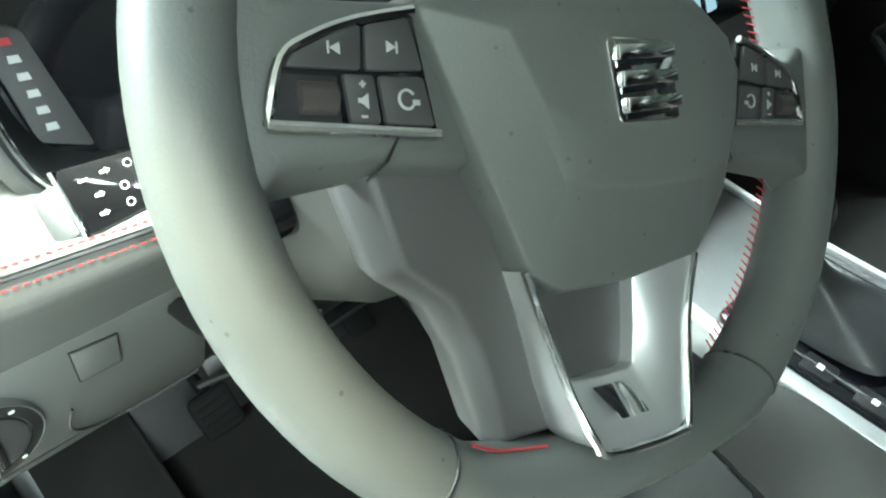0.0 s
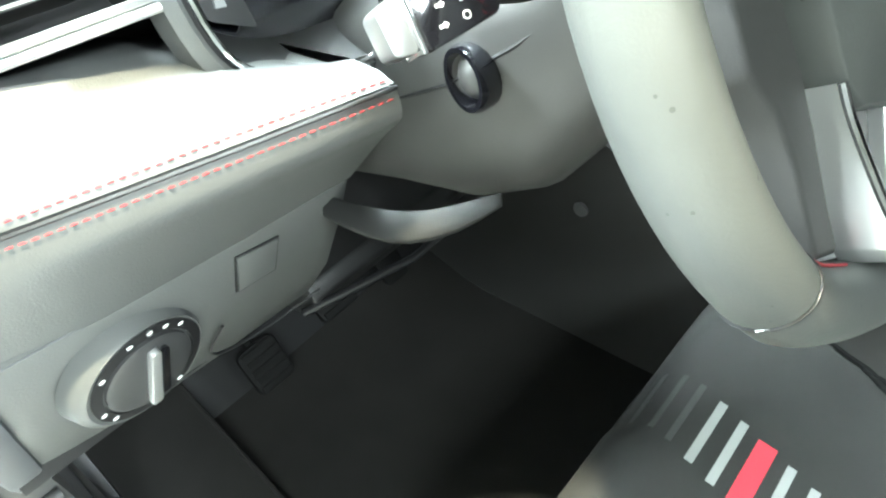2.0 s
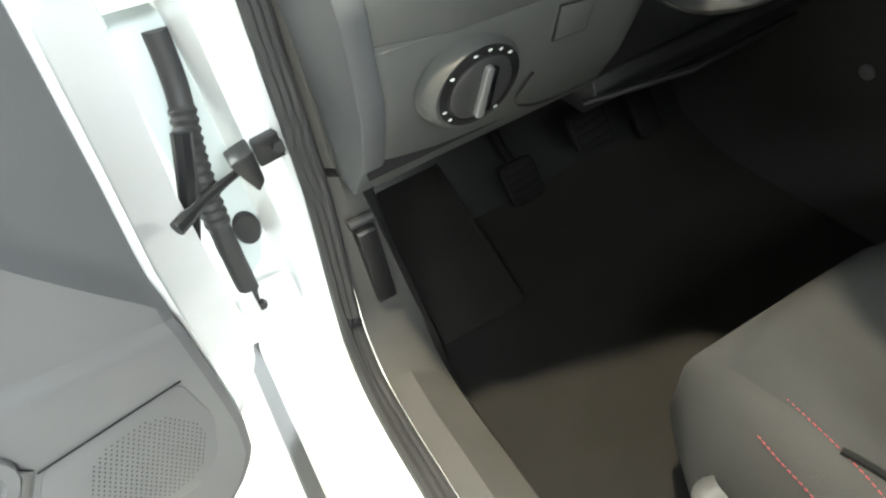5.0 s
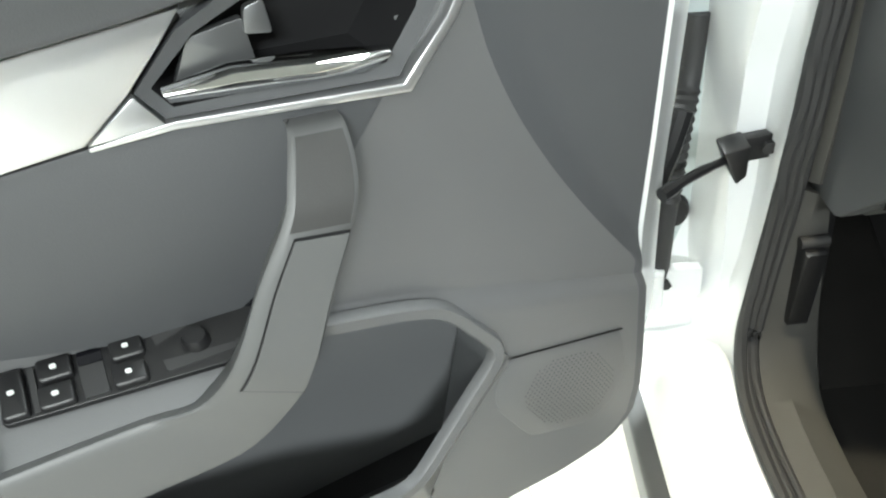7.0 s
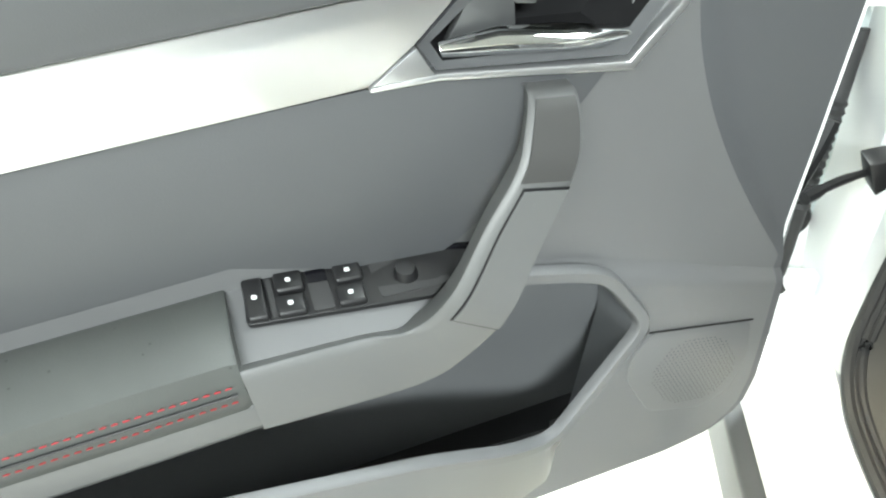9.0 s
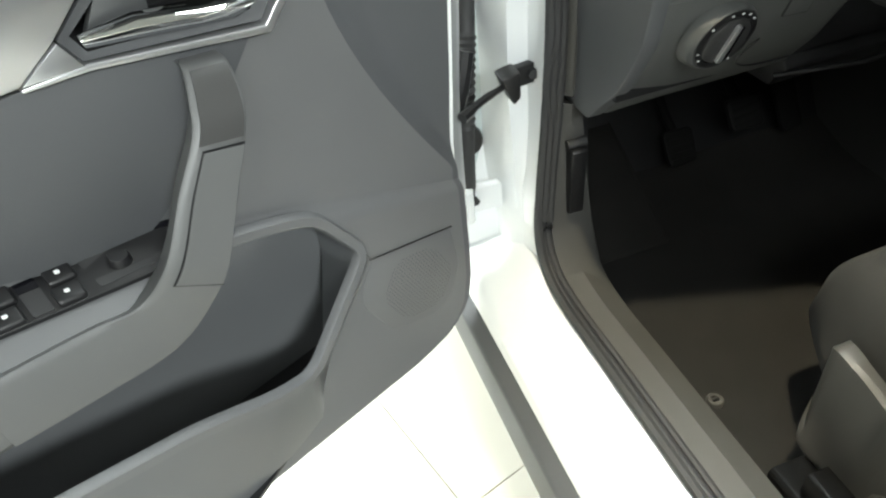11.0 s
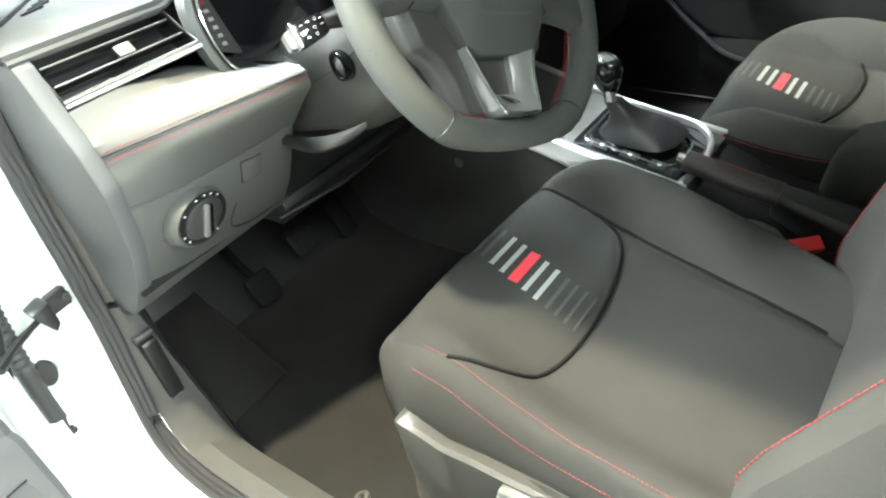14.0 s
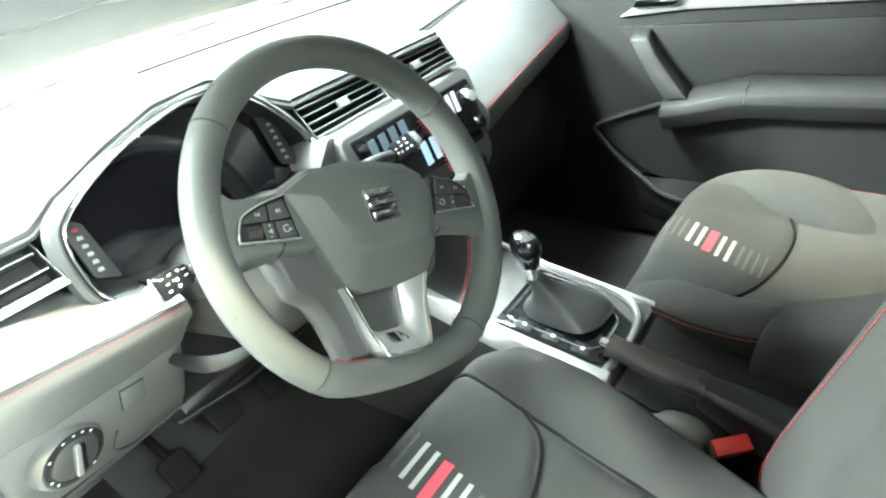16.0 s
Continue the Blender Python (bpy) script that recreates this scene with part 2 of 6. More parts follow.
part("side_skirt", prism(B(), rounded([(-0.938, 0.318), (-0.902, 0.337), (-0.87, 0.30), (-0.87, 0.17), (-0.925, 0.17)], 0.008), -1.6, 0.70, XZ), DARK, shell, "dark grey plastic side skirt", bevel=0.003)
# hinge pillar: a rear-facing jamb outside the seal
rings = []
for p in SEAL:
    if p.z < 0.43:
        break
    x, z = p.x, p.z
    y = float(np.interp(z, [0.43, 0.51, 0.66, 0.80, 0.95, 1.10], [0.455, 0.505, 0.527, 0.523, 0.49, 0.40]))
    f = p.y
    rings.append([(x + 0.015, f + 0.03, z), (x - 0.006, f + 0.004, z), (min(x - 0.012, -0.786), y - 0.028 + 0.03 * max(0, 0.55 - z) * 8, z), (-0.815, y - 0.025 + 0.03 * max(0, 0.55 - z) * 8, z), (-0.828, y + 0.02, z), (-0.835, y + 0.055, z), (-0.90, y + 0.085, z), (-0.905, y + 0.30, z), (x + 0.015, f + 0.30, z)])
base = [(a[0] if i < 2 else a[0] - 0.005, a[1], 0.33) for i, a in enumerate(rings[-1])]
part("hinge_pillar", loft(B(), rings + [base]), WHITE, shell, "white painted door hinge pillar")
part("outer_wing", prism(B(), [(0.60, 0.34), (1.0, 0.34), (1.0, 1.02), (0.58, 1.02)], -0.93, -0.885, YZ), WHITE, shell, bevel=0.01)
# rubber seal with two lips
part("door_seal", tube(B(), [p + Vector((-0.004, -0.004, 0.004)) for p in SEAL], 0.008, 8), RUBBER, shell, "black rubber door seal")
part("door_seal", tube(B(), [p + Vector((0.010, -0.013, 0.0) if p.z > 0.47 else (0.013, 0.0, 0.008)) for p in SEAL], 0.0055, 8), RUBBER, shell, "black rubber door seal")
part("door_seal", tube(B(), [p + Vector((0.003, -0.0085, 0.001) if p.z > 0.47 else (0.0045, -0.001, 0.004)) for p in SEAL], 0.0062, 8), RUBBER, shell, "black rubber door seal")
# inner trims
rings = []
for p in SEAL:
    k = min(1, max(0, (p.z - 0.45) / 0.25))
    a = p + Vector((0.014, -0.012, 0.004)).lerp(Vector((0.02, 0, 0.004)), 1 - k)
    b = a + Vector((0.008, -0.012, 0)).lerp(Vector((0.03, 0, 0.002)), 1 - k)
    c = a + Vector((0.020, -0.008, 0)).lerp(Vector((0.075, 0, -0.03)), 1 - k)
    d = a + Vector((0.040, 0.07, 0)).lerp(Vector((0.088, 0, -0.085)), 1 - k)
    rings.append([a, b, c, d, d + Vector((-0.08 + 0.05 * k, 0.01, -0.01)), a + Vector((0, 0.02 * k, -0.06 * (1 - k)))])
up = [r for r, p in zip(rings, SEAL) if p.z > 0.675 and p.y > 0.3]
low = [r for r, p in zip(rings, SEAL) if not (p.z > 0.675 and p.y > 0.3)]
part("pillar_trim", loft(B(), up), SILLTRIM, shell, "grey plastic pillar trim")
part("sill_trim", loft(B(), low), SILLTRIM, shell, "scuffed grey plastic sill trim")
part("kick_panel", prism(B(), rounded([(0.36, 0.34), (0.435, 0.42), (0.455, 0.60), (0.48, 0.80), (0.95, 0.80), (0.95, 0.30), (0.36, 0.30)], 0.03), -0.735, -0.708, YZ), BLACK, shell, bevel=0.004)
part("floor_carpet", sheet(B(), lambda u, v: (-0.74 + 1.48 * u, -1.6 + 2.25 * v, 0.338 + 0.006 * math.sin(9 * u + 5 * v) + (0.0 if v < 0.93 else (v - 0.93) * 0.8)), 40, 50, 0.03), CARPET, shell, "brown-black carpet on the car floor")
part("firewall", sheet(B(), lambda u, v: (-0.74 + 1.48 * u, 0.62 + 0.20 * min(1, v * 2), 0.36 + 0.65 * v), 6, 12, 0.03), BLACK, shell)
part("floor_tunnel", prism(B(), rounded([(-0.11, 0.33), (-0.09, 0.50), (0.09, 0.50), (0.11, 0.33)], 0.03), -1.6, 0.7, XZ), CARPET, shell)
# roof, pillars and windscreen frame; the unseen roof reaches forward to shade the console
part("roof", sheet(B(), lambda u, v: (-0.56 + 1.12 * u, -1.7 + 1.98 * v, 1.47 + 0.03 * math.sin(math.pi * u) + 0.02 * math.sin(math.pi * v)), 10, 10, 0.04), HEADLINER, shell, "pale cloth roof lining")
for sx in (-1, 1):
    part("windscreen_pillar", tube(B(), [(sx * 0.72, 0.66, 1.03), (sx * 0.68, 0.53, 1.20), (sx * 0.61, 0.32, 1.41), (sx * 0.57, 0.20, 1.48)], 0.060, 10), DARK, shell)
    part("roof_rail", tube(B(), [(sx * 0.56, 0.24, 1.475), (sx * 0.57, -0.6, 1.50), (sx * 0.57, -1.7, 1.47)], 0.035, 10), WHITE, shell)
    part("centre_pillar", tube(B(), [(sx * 0.57, -0.78, 1.48), (sx * 0.70, -0.74, 1.0), (sx * 0.75, -0.72, 0.42)], [0.035, 0.05, 0.07], 10), DARK, shell)
part("bonnet", sheet(B(), lambda u, v: (-0.80 + 1.60 * u, 0.98 + 1.0 * v, 1.00 - 0.12 * v * v + 0.04 * math.sin(math.pi * u)), 12, 10, 0.02), WHITE, shell, "white painted bonnet")
# Opaque black closers, out of view, added to block light from behind.
part("rear_light_block", prism(B(), [(-1.6, 0.3), (-1.75, 0.9), (-1.68, 1.46), (-1.60, 1.50), (-1.62, 0.9), (-1.5, 0.3)], -0.74, 0.74, YZ), BLACK, shell)
for sx in (-1, 1):
    part("side_light_block", prism(B(), [(-0.76, 0.36), (-0.78, 1.46), (-1.7, 1.46), (-1.7, 0.36)], sx * 0.70, sx * 0.74, YZ), BLACK, shell, "unseen black panel blocking light at the rear side")
part("far_body_side", box(B(), 0.79, 0.86, -1.6, 0.9, 0.20, 1.0), WHITE, shell)
glass = bpy.data.materials.new("clear_glass")
glass.use_nodes = True
gb = glass.node_tree.nodes["Principled BSDF"]
gb.inputs["Transmission Weight"].default_value, gb.inputs["Roughness"].default_value, gb.inputs["IOR"].default_value = 1.0, 0.0, 1.1
ws = part("windscreen", sheet(B(), lambda u, v: (-0.70 + 1.40 * u + (0.5 - u) * 0.26 * v, 0.97 - 0.71 * v - 0.12 * (2 * u - 1) ** 2, 1.066 + 0.405 * v), 12, 8, 0.005), glass, shell, "clear windscreen glass")
ws.visible_shadow = False
tint = bpy.data.materials.new("tinted_glass")
tint.use_nodes = True
tb = tint.node_tree.nodes["Principled BSDF"]
tb.inputs["Transmission Weight"].default_value, tb.inputs["Roughness"].default_value, tb.inputs["IOR"].default_value, tb.inputs["Base Color"].default_value = 1.0, 0.0, 1.1, (0.25, 0.28, 0.27, 1)
side_glass = part("side_window", prism(B(), [(0.50, 1.04), (0.10, 1.36), (-0.75, 1.46), (-0.75, 1.04)], 0.655, 0.66, lambda a, b, d: (d - 0.10 * max(0, b - 1.04) / 0.42, a, b)), tint, shell, "tinted passenger window")
side_glass.visible_shadow = False

# door check strap, loom boot and hinges on the jamb
strap = thing("door_check_strap", "black rubber-covered door check strap bolted to the white pillar", "check strap")
part("bracket", prism(B(), rounded([(-0.812, 0.688), (-0.768, 0.692), (-0.766, 0.722), (-0.812, 0.718)], 0.004), 0.484, 0.497, XZ), BLACK, strap, bevel=0.002)
part("bolt", tube(B(), [(-0.786, 0.486, 0.706), (-0.786, 0.478, 0.706)], 0.008, 6), RUBBER, strap, "dark steel bolt")
part("gaiter", prism(B(), [(-0.815, 0.69), (-0.825, 0.68), (-0.834, 0.70), (-0.842, 0.722), (-0.83, 0.725), (-0.815, 0.728)], 0.455, 0.488, XZ), BLACK, strap, "black rubber buffer", bevel=0.003)
part("arm", tube(B(), spline([(-0.825, 0.472, 0.706), (-0.87, 0.45, 0.706), (-0.912, 0.425, 0.702)], 5), [0.0045] * 4 + [0.0055] * 4 + [0.008] * 3, 8), BLACK, strap)
loom = thing("wiring_gaiter", "black ribbed rubber wiring gaiter behind the door edge", "cable boot")
rp = spline([(-0.846, 0.566, 0.83), (-0.852, 0.556, 0.77), (-0.870, 0.525, 0.70), (-0.880, 0.515, 0.61), (-0.884, 0.515, 0.50)], 16)
part("gaiter", tube(B(), rp, [0.013 + 0.0025 * (i % 2) * (20 < i < 46) for i in range(len(rp))], 10), RUBBER, loom)
part("cable", tube(B(), spline([(-0.868, 0.515, 0.745), (-0.885, 0.50, 0.70), (-0.90, 0.49, 0.665), (-0.915, 0.47, 0.64)], 6), 0.011, 8), BLACK, loom)
for z in (0.495, 0.90):
    h = part("hinge", prism(B(), rounded([(-0.905, z - 0.02), (-0.83, z - 0.026), (-0.83, z + 0.022), (-0.905, z + 0.026)], 0.006), 0.505, 0.520, XZ), WHITE, shell, "white painted steel hinge", bevel=0.002)
    part("knuckle", tube(B(), [(-0.893, 0.50, z - 0.03), (-0.893, 0.50, z + 0.03)], 0.012, 12), WHITE, h)
    part("bolt", tube(B(), [(-0.878, 0.506, z + 0.004), (-0.878, 0.497, z + 0.004)], 0.007, 6), BLACK, h)
plug = part("pillar_plug", loft(B(), [[(-0.852 + r * 0.017 * math.cos(a), y, 0.566 + r * 0.026 * math.sin(a)) for a in [2 * math.pi * k / 20 for k in range(20)]] for r, y in ((1, 0.585), (1, 0.566), (0.85, 0.562), (0.4, 0.563))]), BLACK, shell, "oval black rubber plug")
part("jamb_recess", prism(B(), rounded([(-0.895, 0.46), (-0.828, 0.50), (-0.828, 0.98), (-0.895, 0.98)], 0.01), 0.568, 0.60, XZ), METALGREY, shell, "pale primed metal in the jamb")
lever = thing("bonnet_release", "black plastic bonnet release lever on the kick panel", "lever")
part("handle", prism(B(), rounded([(0.425, 0.48), (0.420, 0.60), (0.445, 0.60), (0.450, 0.48)], 0.006), -0.752, -0.728, YZ), BLACK, lever, bevel=0.003)
part("pivot", tube(B(), [(-0.755, 0.434, 0.606), (-0.725, 0.434, 0.606)], 0.007, 10), RUBBER, lever)

# floor clip and pedals
clip = thing("mat_clip", "round grey floor mat fastener", "clip")
part("base", loft(B(), [[(-0.674 + r * math.cos(a), 0.128 + r * math.sin(a), z) for a in [2 * math.pi * k / 20 for k in range(20)]] for r, z in ((0.012, 0.328), (0.012, 0.337), (0.010, 0.340), (0.006, 0.340), (0.005, 0.336))]), SHIELD, clip)
part("slot", box(B(), -0.677, -0.671, 0.1265, 0.1295, 0.335, 0.3412), BLACK, clip)


def pedal(name, label, x, y, z, w, h, tilt, ribs):
    t = thing(name, label, "pedal", m=pose(x, y, z, tilt, 0, 0))
    part("pad", prism(B(), rounded([(-w / 2, -h / 2), (w / 2, -h / 2), (w / 2 * 1.05, h / 2), (-w / 2 * 1.05, h / 2)], 0.012), -0.012, 0.0, XY), PEDAL, t, bevel=0.004)
    for i in range(ribs):
        yy = -h / 2 + h * (i + 0.7) / (ribs + 0.4)
        part("rib", box(B(), -w * 0.42, w * 0.42, yy - 0.0035, yy + 0.0035, -0.001, 0.003), PEDAL, t)
    part("arm", tube(B(), [(0, h * 0.3, -0.012), (0, h * 0.9, -0.03), (0, h * 2.6, -0.05)], 0.009, 8), PEDAL, t)


pedal("clutch_pedal", "black ribbed rubber clutch pedal", -0.462, 0.553, 0.440, 0.058, 0.066, 55, 5)
pedal("brake_pedal", "black ribbed rubber brake pedal", -0.345, 0.54, 0.485, 0.066, 0.06, 55, 4)
pedal("accelerator_pedal", "tall black accelerator pedal", -0.215, 0.585, 0.46, 0.046, 0.13, 55, 0)
foot = thing("footrest", "carpeted sloping footrest beside the clutch", "footrest")
part("wedge", prism(B(), rounded([(0.42, 0.345), (0.68, 0.48), (0.72, 0.48), (0.72, 0.345)], 0.012), -0.685, -0.555, YZ), CARPET, foot, bevel=0.012)
part("edge_binding", tube(B(), spline([(-0.556, 0.43, 0.352), (-0.556, 0.55, 0.413), (-0.556, 0.67, 0.473)], 5), 0.003, 6), CARPET, foot, "bound carpet edge")
# ---------------------------------------------------------------- driver's door (length, depth, height)
DU, DN = Vector((-0.909, -0.416, 0)), Vector((0.416, -0.909, 0))
door = thing("car_door", "open driver's door with grey trim and white painted shell", "car door", m=frame_at(DU * -0.013 + Vector((0, 0, 0.005)), DU, DN, (0, 0, 1)))
UZ = lambda a, b, d: (a, d, b)


def front_edge(z):
    """Length at which the trim panel ends towards the hinges."""
    return float(np.interp(z, [0.410, 0.418, 0.435, 0.460, 0.50, 0.55, 0.66, 0.73, 0.80, 0.94, 1.12], [0.84, 0.785, 0.752, 0.735, 0.7265, 0.7245, 0.7245, 0.719, 0.711, 0.698, 0.69]))


CREASE = np.polyfit([0.673, 0.717, 0.758, 0.798, 0.842, 0.878, 0.915, 0.954, 1.02, 1.12], [0.729, 0.760, 0.789, 0.816, 0.838, 0.851, 0.860, 0.866, 0.872, 0.876], 3)


def crease(z):
    """Length at which the smooth front panel gives way to the trim."""
    return float(np.polyval(CREASE, z)) if z > 0.673 else float(np.polyval(CREASE, 0.673))


def panel_depth(a, z):
    """The trim's own relief: hollow ahead of the crease, fuller below the shelf line."""
    d = -0.716
    c = crease(z)
    if z > 0.66 and a < c:
        d -= 0.012 * min(1, (c - a) / 0.03) * min(1, (z - 0.66) / 0.03)
    return d + 0.009 * max(0, min(1, (0.663 - z) / 0.010))


def warp(a, z):
    """Rows bend to run along the sloping shelf line."""
    s = float(np.interp(a, [0.72, 0.733, 0.844, 0.949, 1.04, 1.15], [0.660, 0.663, 0.709, 0.752, 0.784, 0.80]))
    return z + (s - 0.663) * float(np.interp(z, [0.47, 0.663, 0.94], [0, 1, 0]))


zs = [0.410, 0.414, 0.420, 0.43, 0.445, 0.46, 0.475, 0.49] + [0.50 + 0.0075 * i for i in range(21)] + [0.657, 0.663, 0.67, 0.68, 0.69, 0.70, 0.71, 0.72, 0.73, 0.74] + [0.76 + 0.02 * i for i in range(18)] + [1.12]
POCKET = [(1.66, 0.80), (1.12, 0.790), (1.04, 0.770), (0.966, 0.749), (0.937, 0.733), (0.892, 0.660), (0.99, 0.545), (1.66, 0.52)]


def inside(a, b, poly):
    hit = False
    for (x0, y0), (x1, y1) in zip(poly, poly[1:] + poly[:1]):
        if (y0 > b) != (y1 > b) and a < x0 + (b - y0) * (x1 - x0) / (y1 - y0):
            hit = not hit
    return hit


bez = [(1.083, 0.988), (1.050, 1.014), (1.00, 1.032), (0.90, 1.05), (0.866, 1.05), (0.894, 0.992), (0.933, 0.947), (1.073, 0.969)]
inner = [(1.074, 0.987), (1.042, 1.009), (1.00, 1.022), (0.905, 1.04), (0.888, 1.035), (0.913, 0.985), (0.939, 0.957), (1.067, 0.973)]
CUP = [(0.98 + (a - 0.98) * 1.04, 1.0 + (b - 1.0) * 1.06) for a, b in inner]

grid = []
for z in zs:
    a0 = front_edge(z)
    c = max(a0 + 0.012, crease(z))
    cols = [a0 - 0.002] + [a0 + 0.003 + (c - a0 - 0.003) * k / 10 for k in range(11)] + [c + (1.66 - c) * (k / 110) ** 1.3 for k in range(1, 111)]
    grid.append([(a, panel_depth(a, z) - (0.012 if i == 0 else 0), warp(a, z)) for i, a in enumerate(cols)])
for nm, lo, hi, m, lb in (("trim_panel", 11, 121, GREY, "grey moulded door trim"), ("front_panel", 0, 11, DARK, "dark grey front panel of the trim")):
    bm = B()
    rows = [[bm.verts.new(p) for p in r[lo:hi + 1]] for r in grid]
    for r, q in zip(rows, rows[1:]):
        for i in range(len(r) - 1):
            mid = ((r[i].co.x + q[i + 1].co.x) / 2, (r[i].co.z + q[i + 1].co.z) / 2)
            if not inside(*mid, POCKET) and not inside(*mid, CUP):
                bm.faces.new((r[i], r[i + 1], q[i + 1], q[i]))
    part(nm, bm, m, door, lb)
rings = []
for z in [0.405, 0.412, 0.42, 0.435, 0.455, 0.475, 0.50, 0.60, 0.70, 0.80, 0.94, 1.12]:
    a0 = front_edge(z)
    rings.append([(a0 + 0.03, -0.80, z), (a0 + 0.002, -0.742, z), (a0 - 0.008, -0.734, z), (a0 - 0.016, -0.748, z), (a0 - 0.085, -0.80, z), (a0 - 0.10, -0.86, z), (1.66, -0.90, z), (1.66, -0.80, z)])
part("door_shell", loft(B(), rings), WHITE, door, "white painted metal door shell")
# belt pad and satin trim
part("belt_pad", prism(B(), [(1.66, 1.027), (1.07, 1.027), (0.86, 1.04), (0.86, 1.10), (1.66, 1.10)], -0.722, -0.69, UZ), DARK, door, bevel=0.006)
strip = part("satin_strip", prism(B(), [(1.66, 0.972), (1.338, 0.970), (1.118, 0.969), (1.086, 0.989), (1.060, 1.010), (1.042, 1.026), (1.66, 1.026)], -0.722, -0.700, UZ), SATIN, door, "satin silver trim strip", bevel=0.003)
part("strip_facet", prism(B(), [(1.117, 0.9685), (1.074, 0.9665), (1.0845, 0.9875)], -0.722, -0.7015, UZ), SATIN, door, bevel=0.001)
lower = [(1.118, 0.967), (1.071, 0.9665), (0.931, 0.9415), (0.895, 0.975), (0.862, 1.022), (0.845, 1.05), (0.8385, 1.05), (0.857, 1.018), (0.888, 0.972), (0.927, 0.934), (1.071, 0.961), (1.118, 0.964)]
part("satin_rim", prism(B(), lower, -0.722, -0.703, UZ), SATIN, door, "satin silver handle surround", bevel=0.0015)
bm = B()
fr = [bm.verts.new((a, -0.704, b)) for a, b in bez]
md = [bm.verts.new((a, -0.707, b)) for a, b in inner]
ft = [bm.verts.new((a, -0.722, b)) for a, b in bez]
for i in range(8):
    j = (i + 1) % 8
    bm.faces.new((fr[i], fr[j], md[j], md[i]))
    bm.faces.new((ft[i], ft[j], fr[j], fr[i]))
part("handle_bezel", bm, DARK, door, "dark grey handle bezel")
bm = B()
rings = [[(a, -0.707, b) for a, b in inner], [(0.98 + (a - 0.98) * 0.92, -0.722, 1.0 + (b - 1.0) * 0.9) for a, b in inner], [(0.98 + (a - 0.98) * 0.75, -0.745, 1.0 + (b - 1.0) * 0.75) for a, b in inner]]
vs = [[bm.verts.new(p) for p in r] for r in rings]
for a, b in zip(vs, vs[1:]):
    for i in range(8):
        bm.faces.new((a[i], a[(i + 1) % 8], b[(i + 1) % 8], b[i]))
bm.faces.new(vs[-1])
part("handle_cup", bm, BLACK, door, "black hollow behind the handle")
part("release_lever", loft(B(), [[(1.070, -0.706, 0.987), (1.070, -0.701, 0.983), (1.068, -0.706, 0.975)], [(1.03, -0.704, 0.990), (1.03, -0.692, 0.981), (1.03, -0.704, 0.969)], [(0.985, -0.702, 0.983), (0.985, -0.686, 0.974), (0.985, -0.702, 0.962)], [(0.937, -0.700, 0.972), (0.937, -0.692, 0.967), (0.952, -0.702, 0.957)]]), CHROME, door, "polished chrome release lever", bevel=0.0015)
part("cup_face", prism(B(), rounded([(1.046, 1.006), (1.014, 1.008), (1.014, 0.982), (1.062, 0.982)], 0.002), -0.719, -0.7105, UZ), CAPMETAL, door, "dull metal face inside the handle cup", bevel=0.0015)
part("lock_tab", prism(B(), rounded([(1.016, 1.000), (1.012, 1.014), (1.000, 1.016), (1.000, 0.996)], 0.003), -0.714, -0.7065, UZ), CAPMETAL, door, "grey metal lock tab", bevel=0.002)
# mid panel of darker vinyl
part("vinyl_insert", prism(B(), [(1.66, 0.970), (1.338, 0.968), (1.118, 0.963), (1.071, 0.960), (0.940, 0.937), (1.02, 0.85), (1.10, 0.80), (1.24, 0.852), (1.66, 0.85)], -0.722, -0.7125, UZ), DARK, door, "dark grey vinyl insert", bevel=0.002)
# pull handle: a leaning bar that sweeps into the lip of the armrest
PULL = [((1.012, 0.941), (0.977, 0.936), -0.712), ((1.014, 0.939), (0.976, 0.933), -0.692), ((1.024, 0.921), (0.979, 0.912), -0.676), ((1.036, 0.900), (0.989, 0.890), -0.664), ((1.066, 0.866), (1.018, 0.846), -0.654), ((1.098, 0.824), (1.050, 0.793), -0.645), ((1.128, 0.800), (1.078, 0.758), -0.650), ((1.162, 0.802), (1.118, 0.733), -0.654), ((1.205, 0.808), (1.185, 0.737), -0.651), ((1.2505, 0.814), (1.2505, 0.746), -0.647)]
PL_, PR_ = spline([(a, c, b) for (a, b), _, c in PULL], 5), spline([(a, c, b) for _, (a, b), c in PULL], 5)
rings = []
for k, (l, r) in enumerate(zip(PL_, PR_)):
    t = max(0.0, min(1.0, (k / 5 - 4.6) / 1.6))
    q = k / 5
    free = max(0.0, min(1.0, (q - 1.1) / 0.6))
    lb = Vector((l.x - 0.010 * (1 - t), -0.722 + (l.y - 0.026 + 0.722) * max(t, free), l.z - 0.014 * t))
    rb = Vector((r.x + 0.004 * free * (1 - t), -0.722 + (r.y - 0.026 + 0.722) * free * max(0.0, 1 - max(0.0, (q - 4.4) / 1.2)), r.z - 0.006 * t))
    rings.append([rb, r.lerp(rb, 0.12), r.lerp(l, 0.06) + Vector((0, -0.001, 0)), r.lerp(l, 0.16), l.lerp(r, 0.16), l.lerp(r, 0.05) + Vector((0, -0.002, 0)), l.lerp(lb, 0.14), lb])
pull = part("pull_handle", loft(B(), rings), TRIM, door, "grey plastic pull handle")


def on_pull(s0, s1, in0, in1, lift):
    def f(u, v):
        s = (s0 + (s1 - s0) * v) * 5
        i = min(int(s), len(PL_) - 2)
        l, r = PL_[i].lerp(PL_[i + 1], s - i), PR_[i].lerp(PR_[i + 1], s - i)
        return r.lerp(l, in0 + (in1 - in0) * u) + Vector((0, lift, 0))
    return f


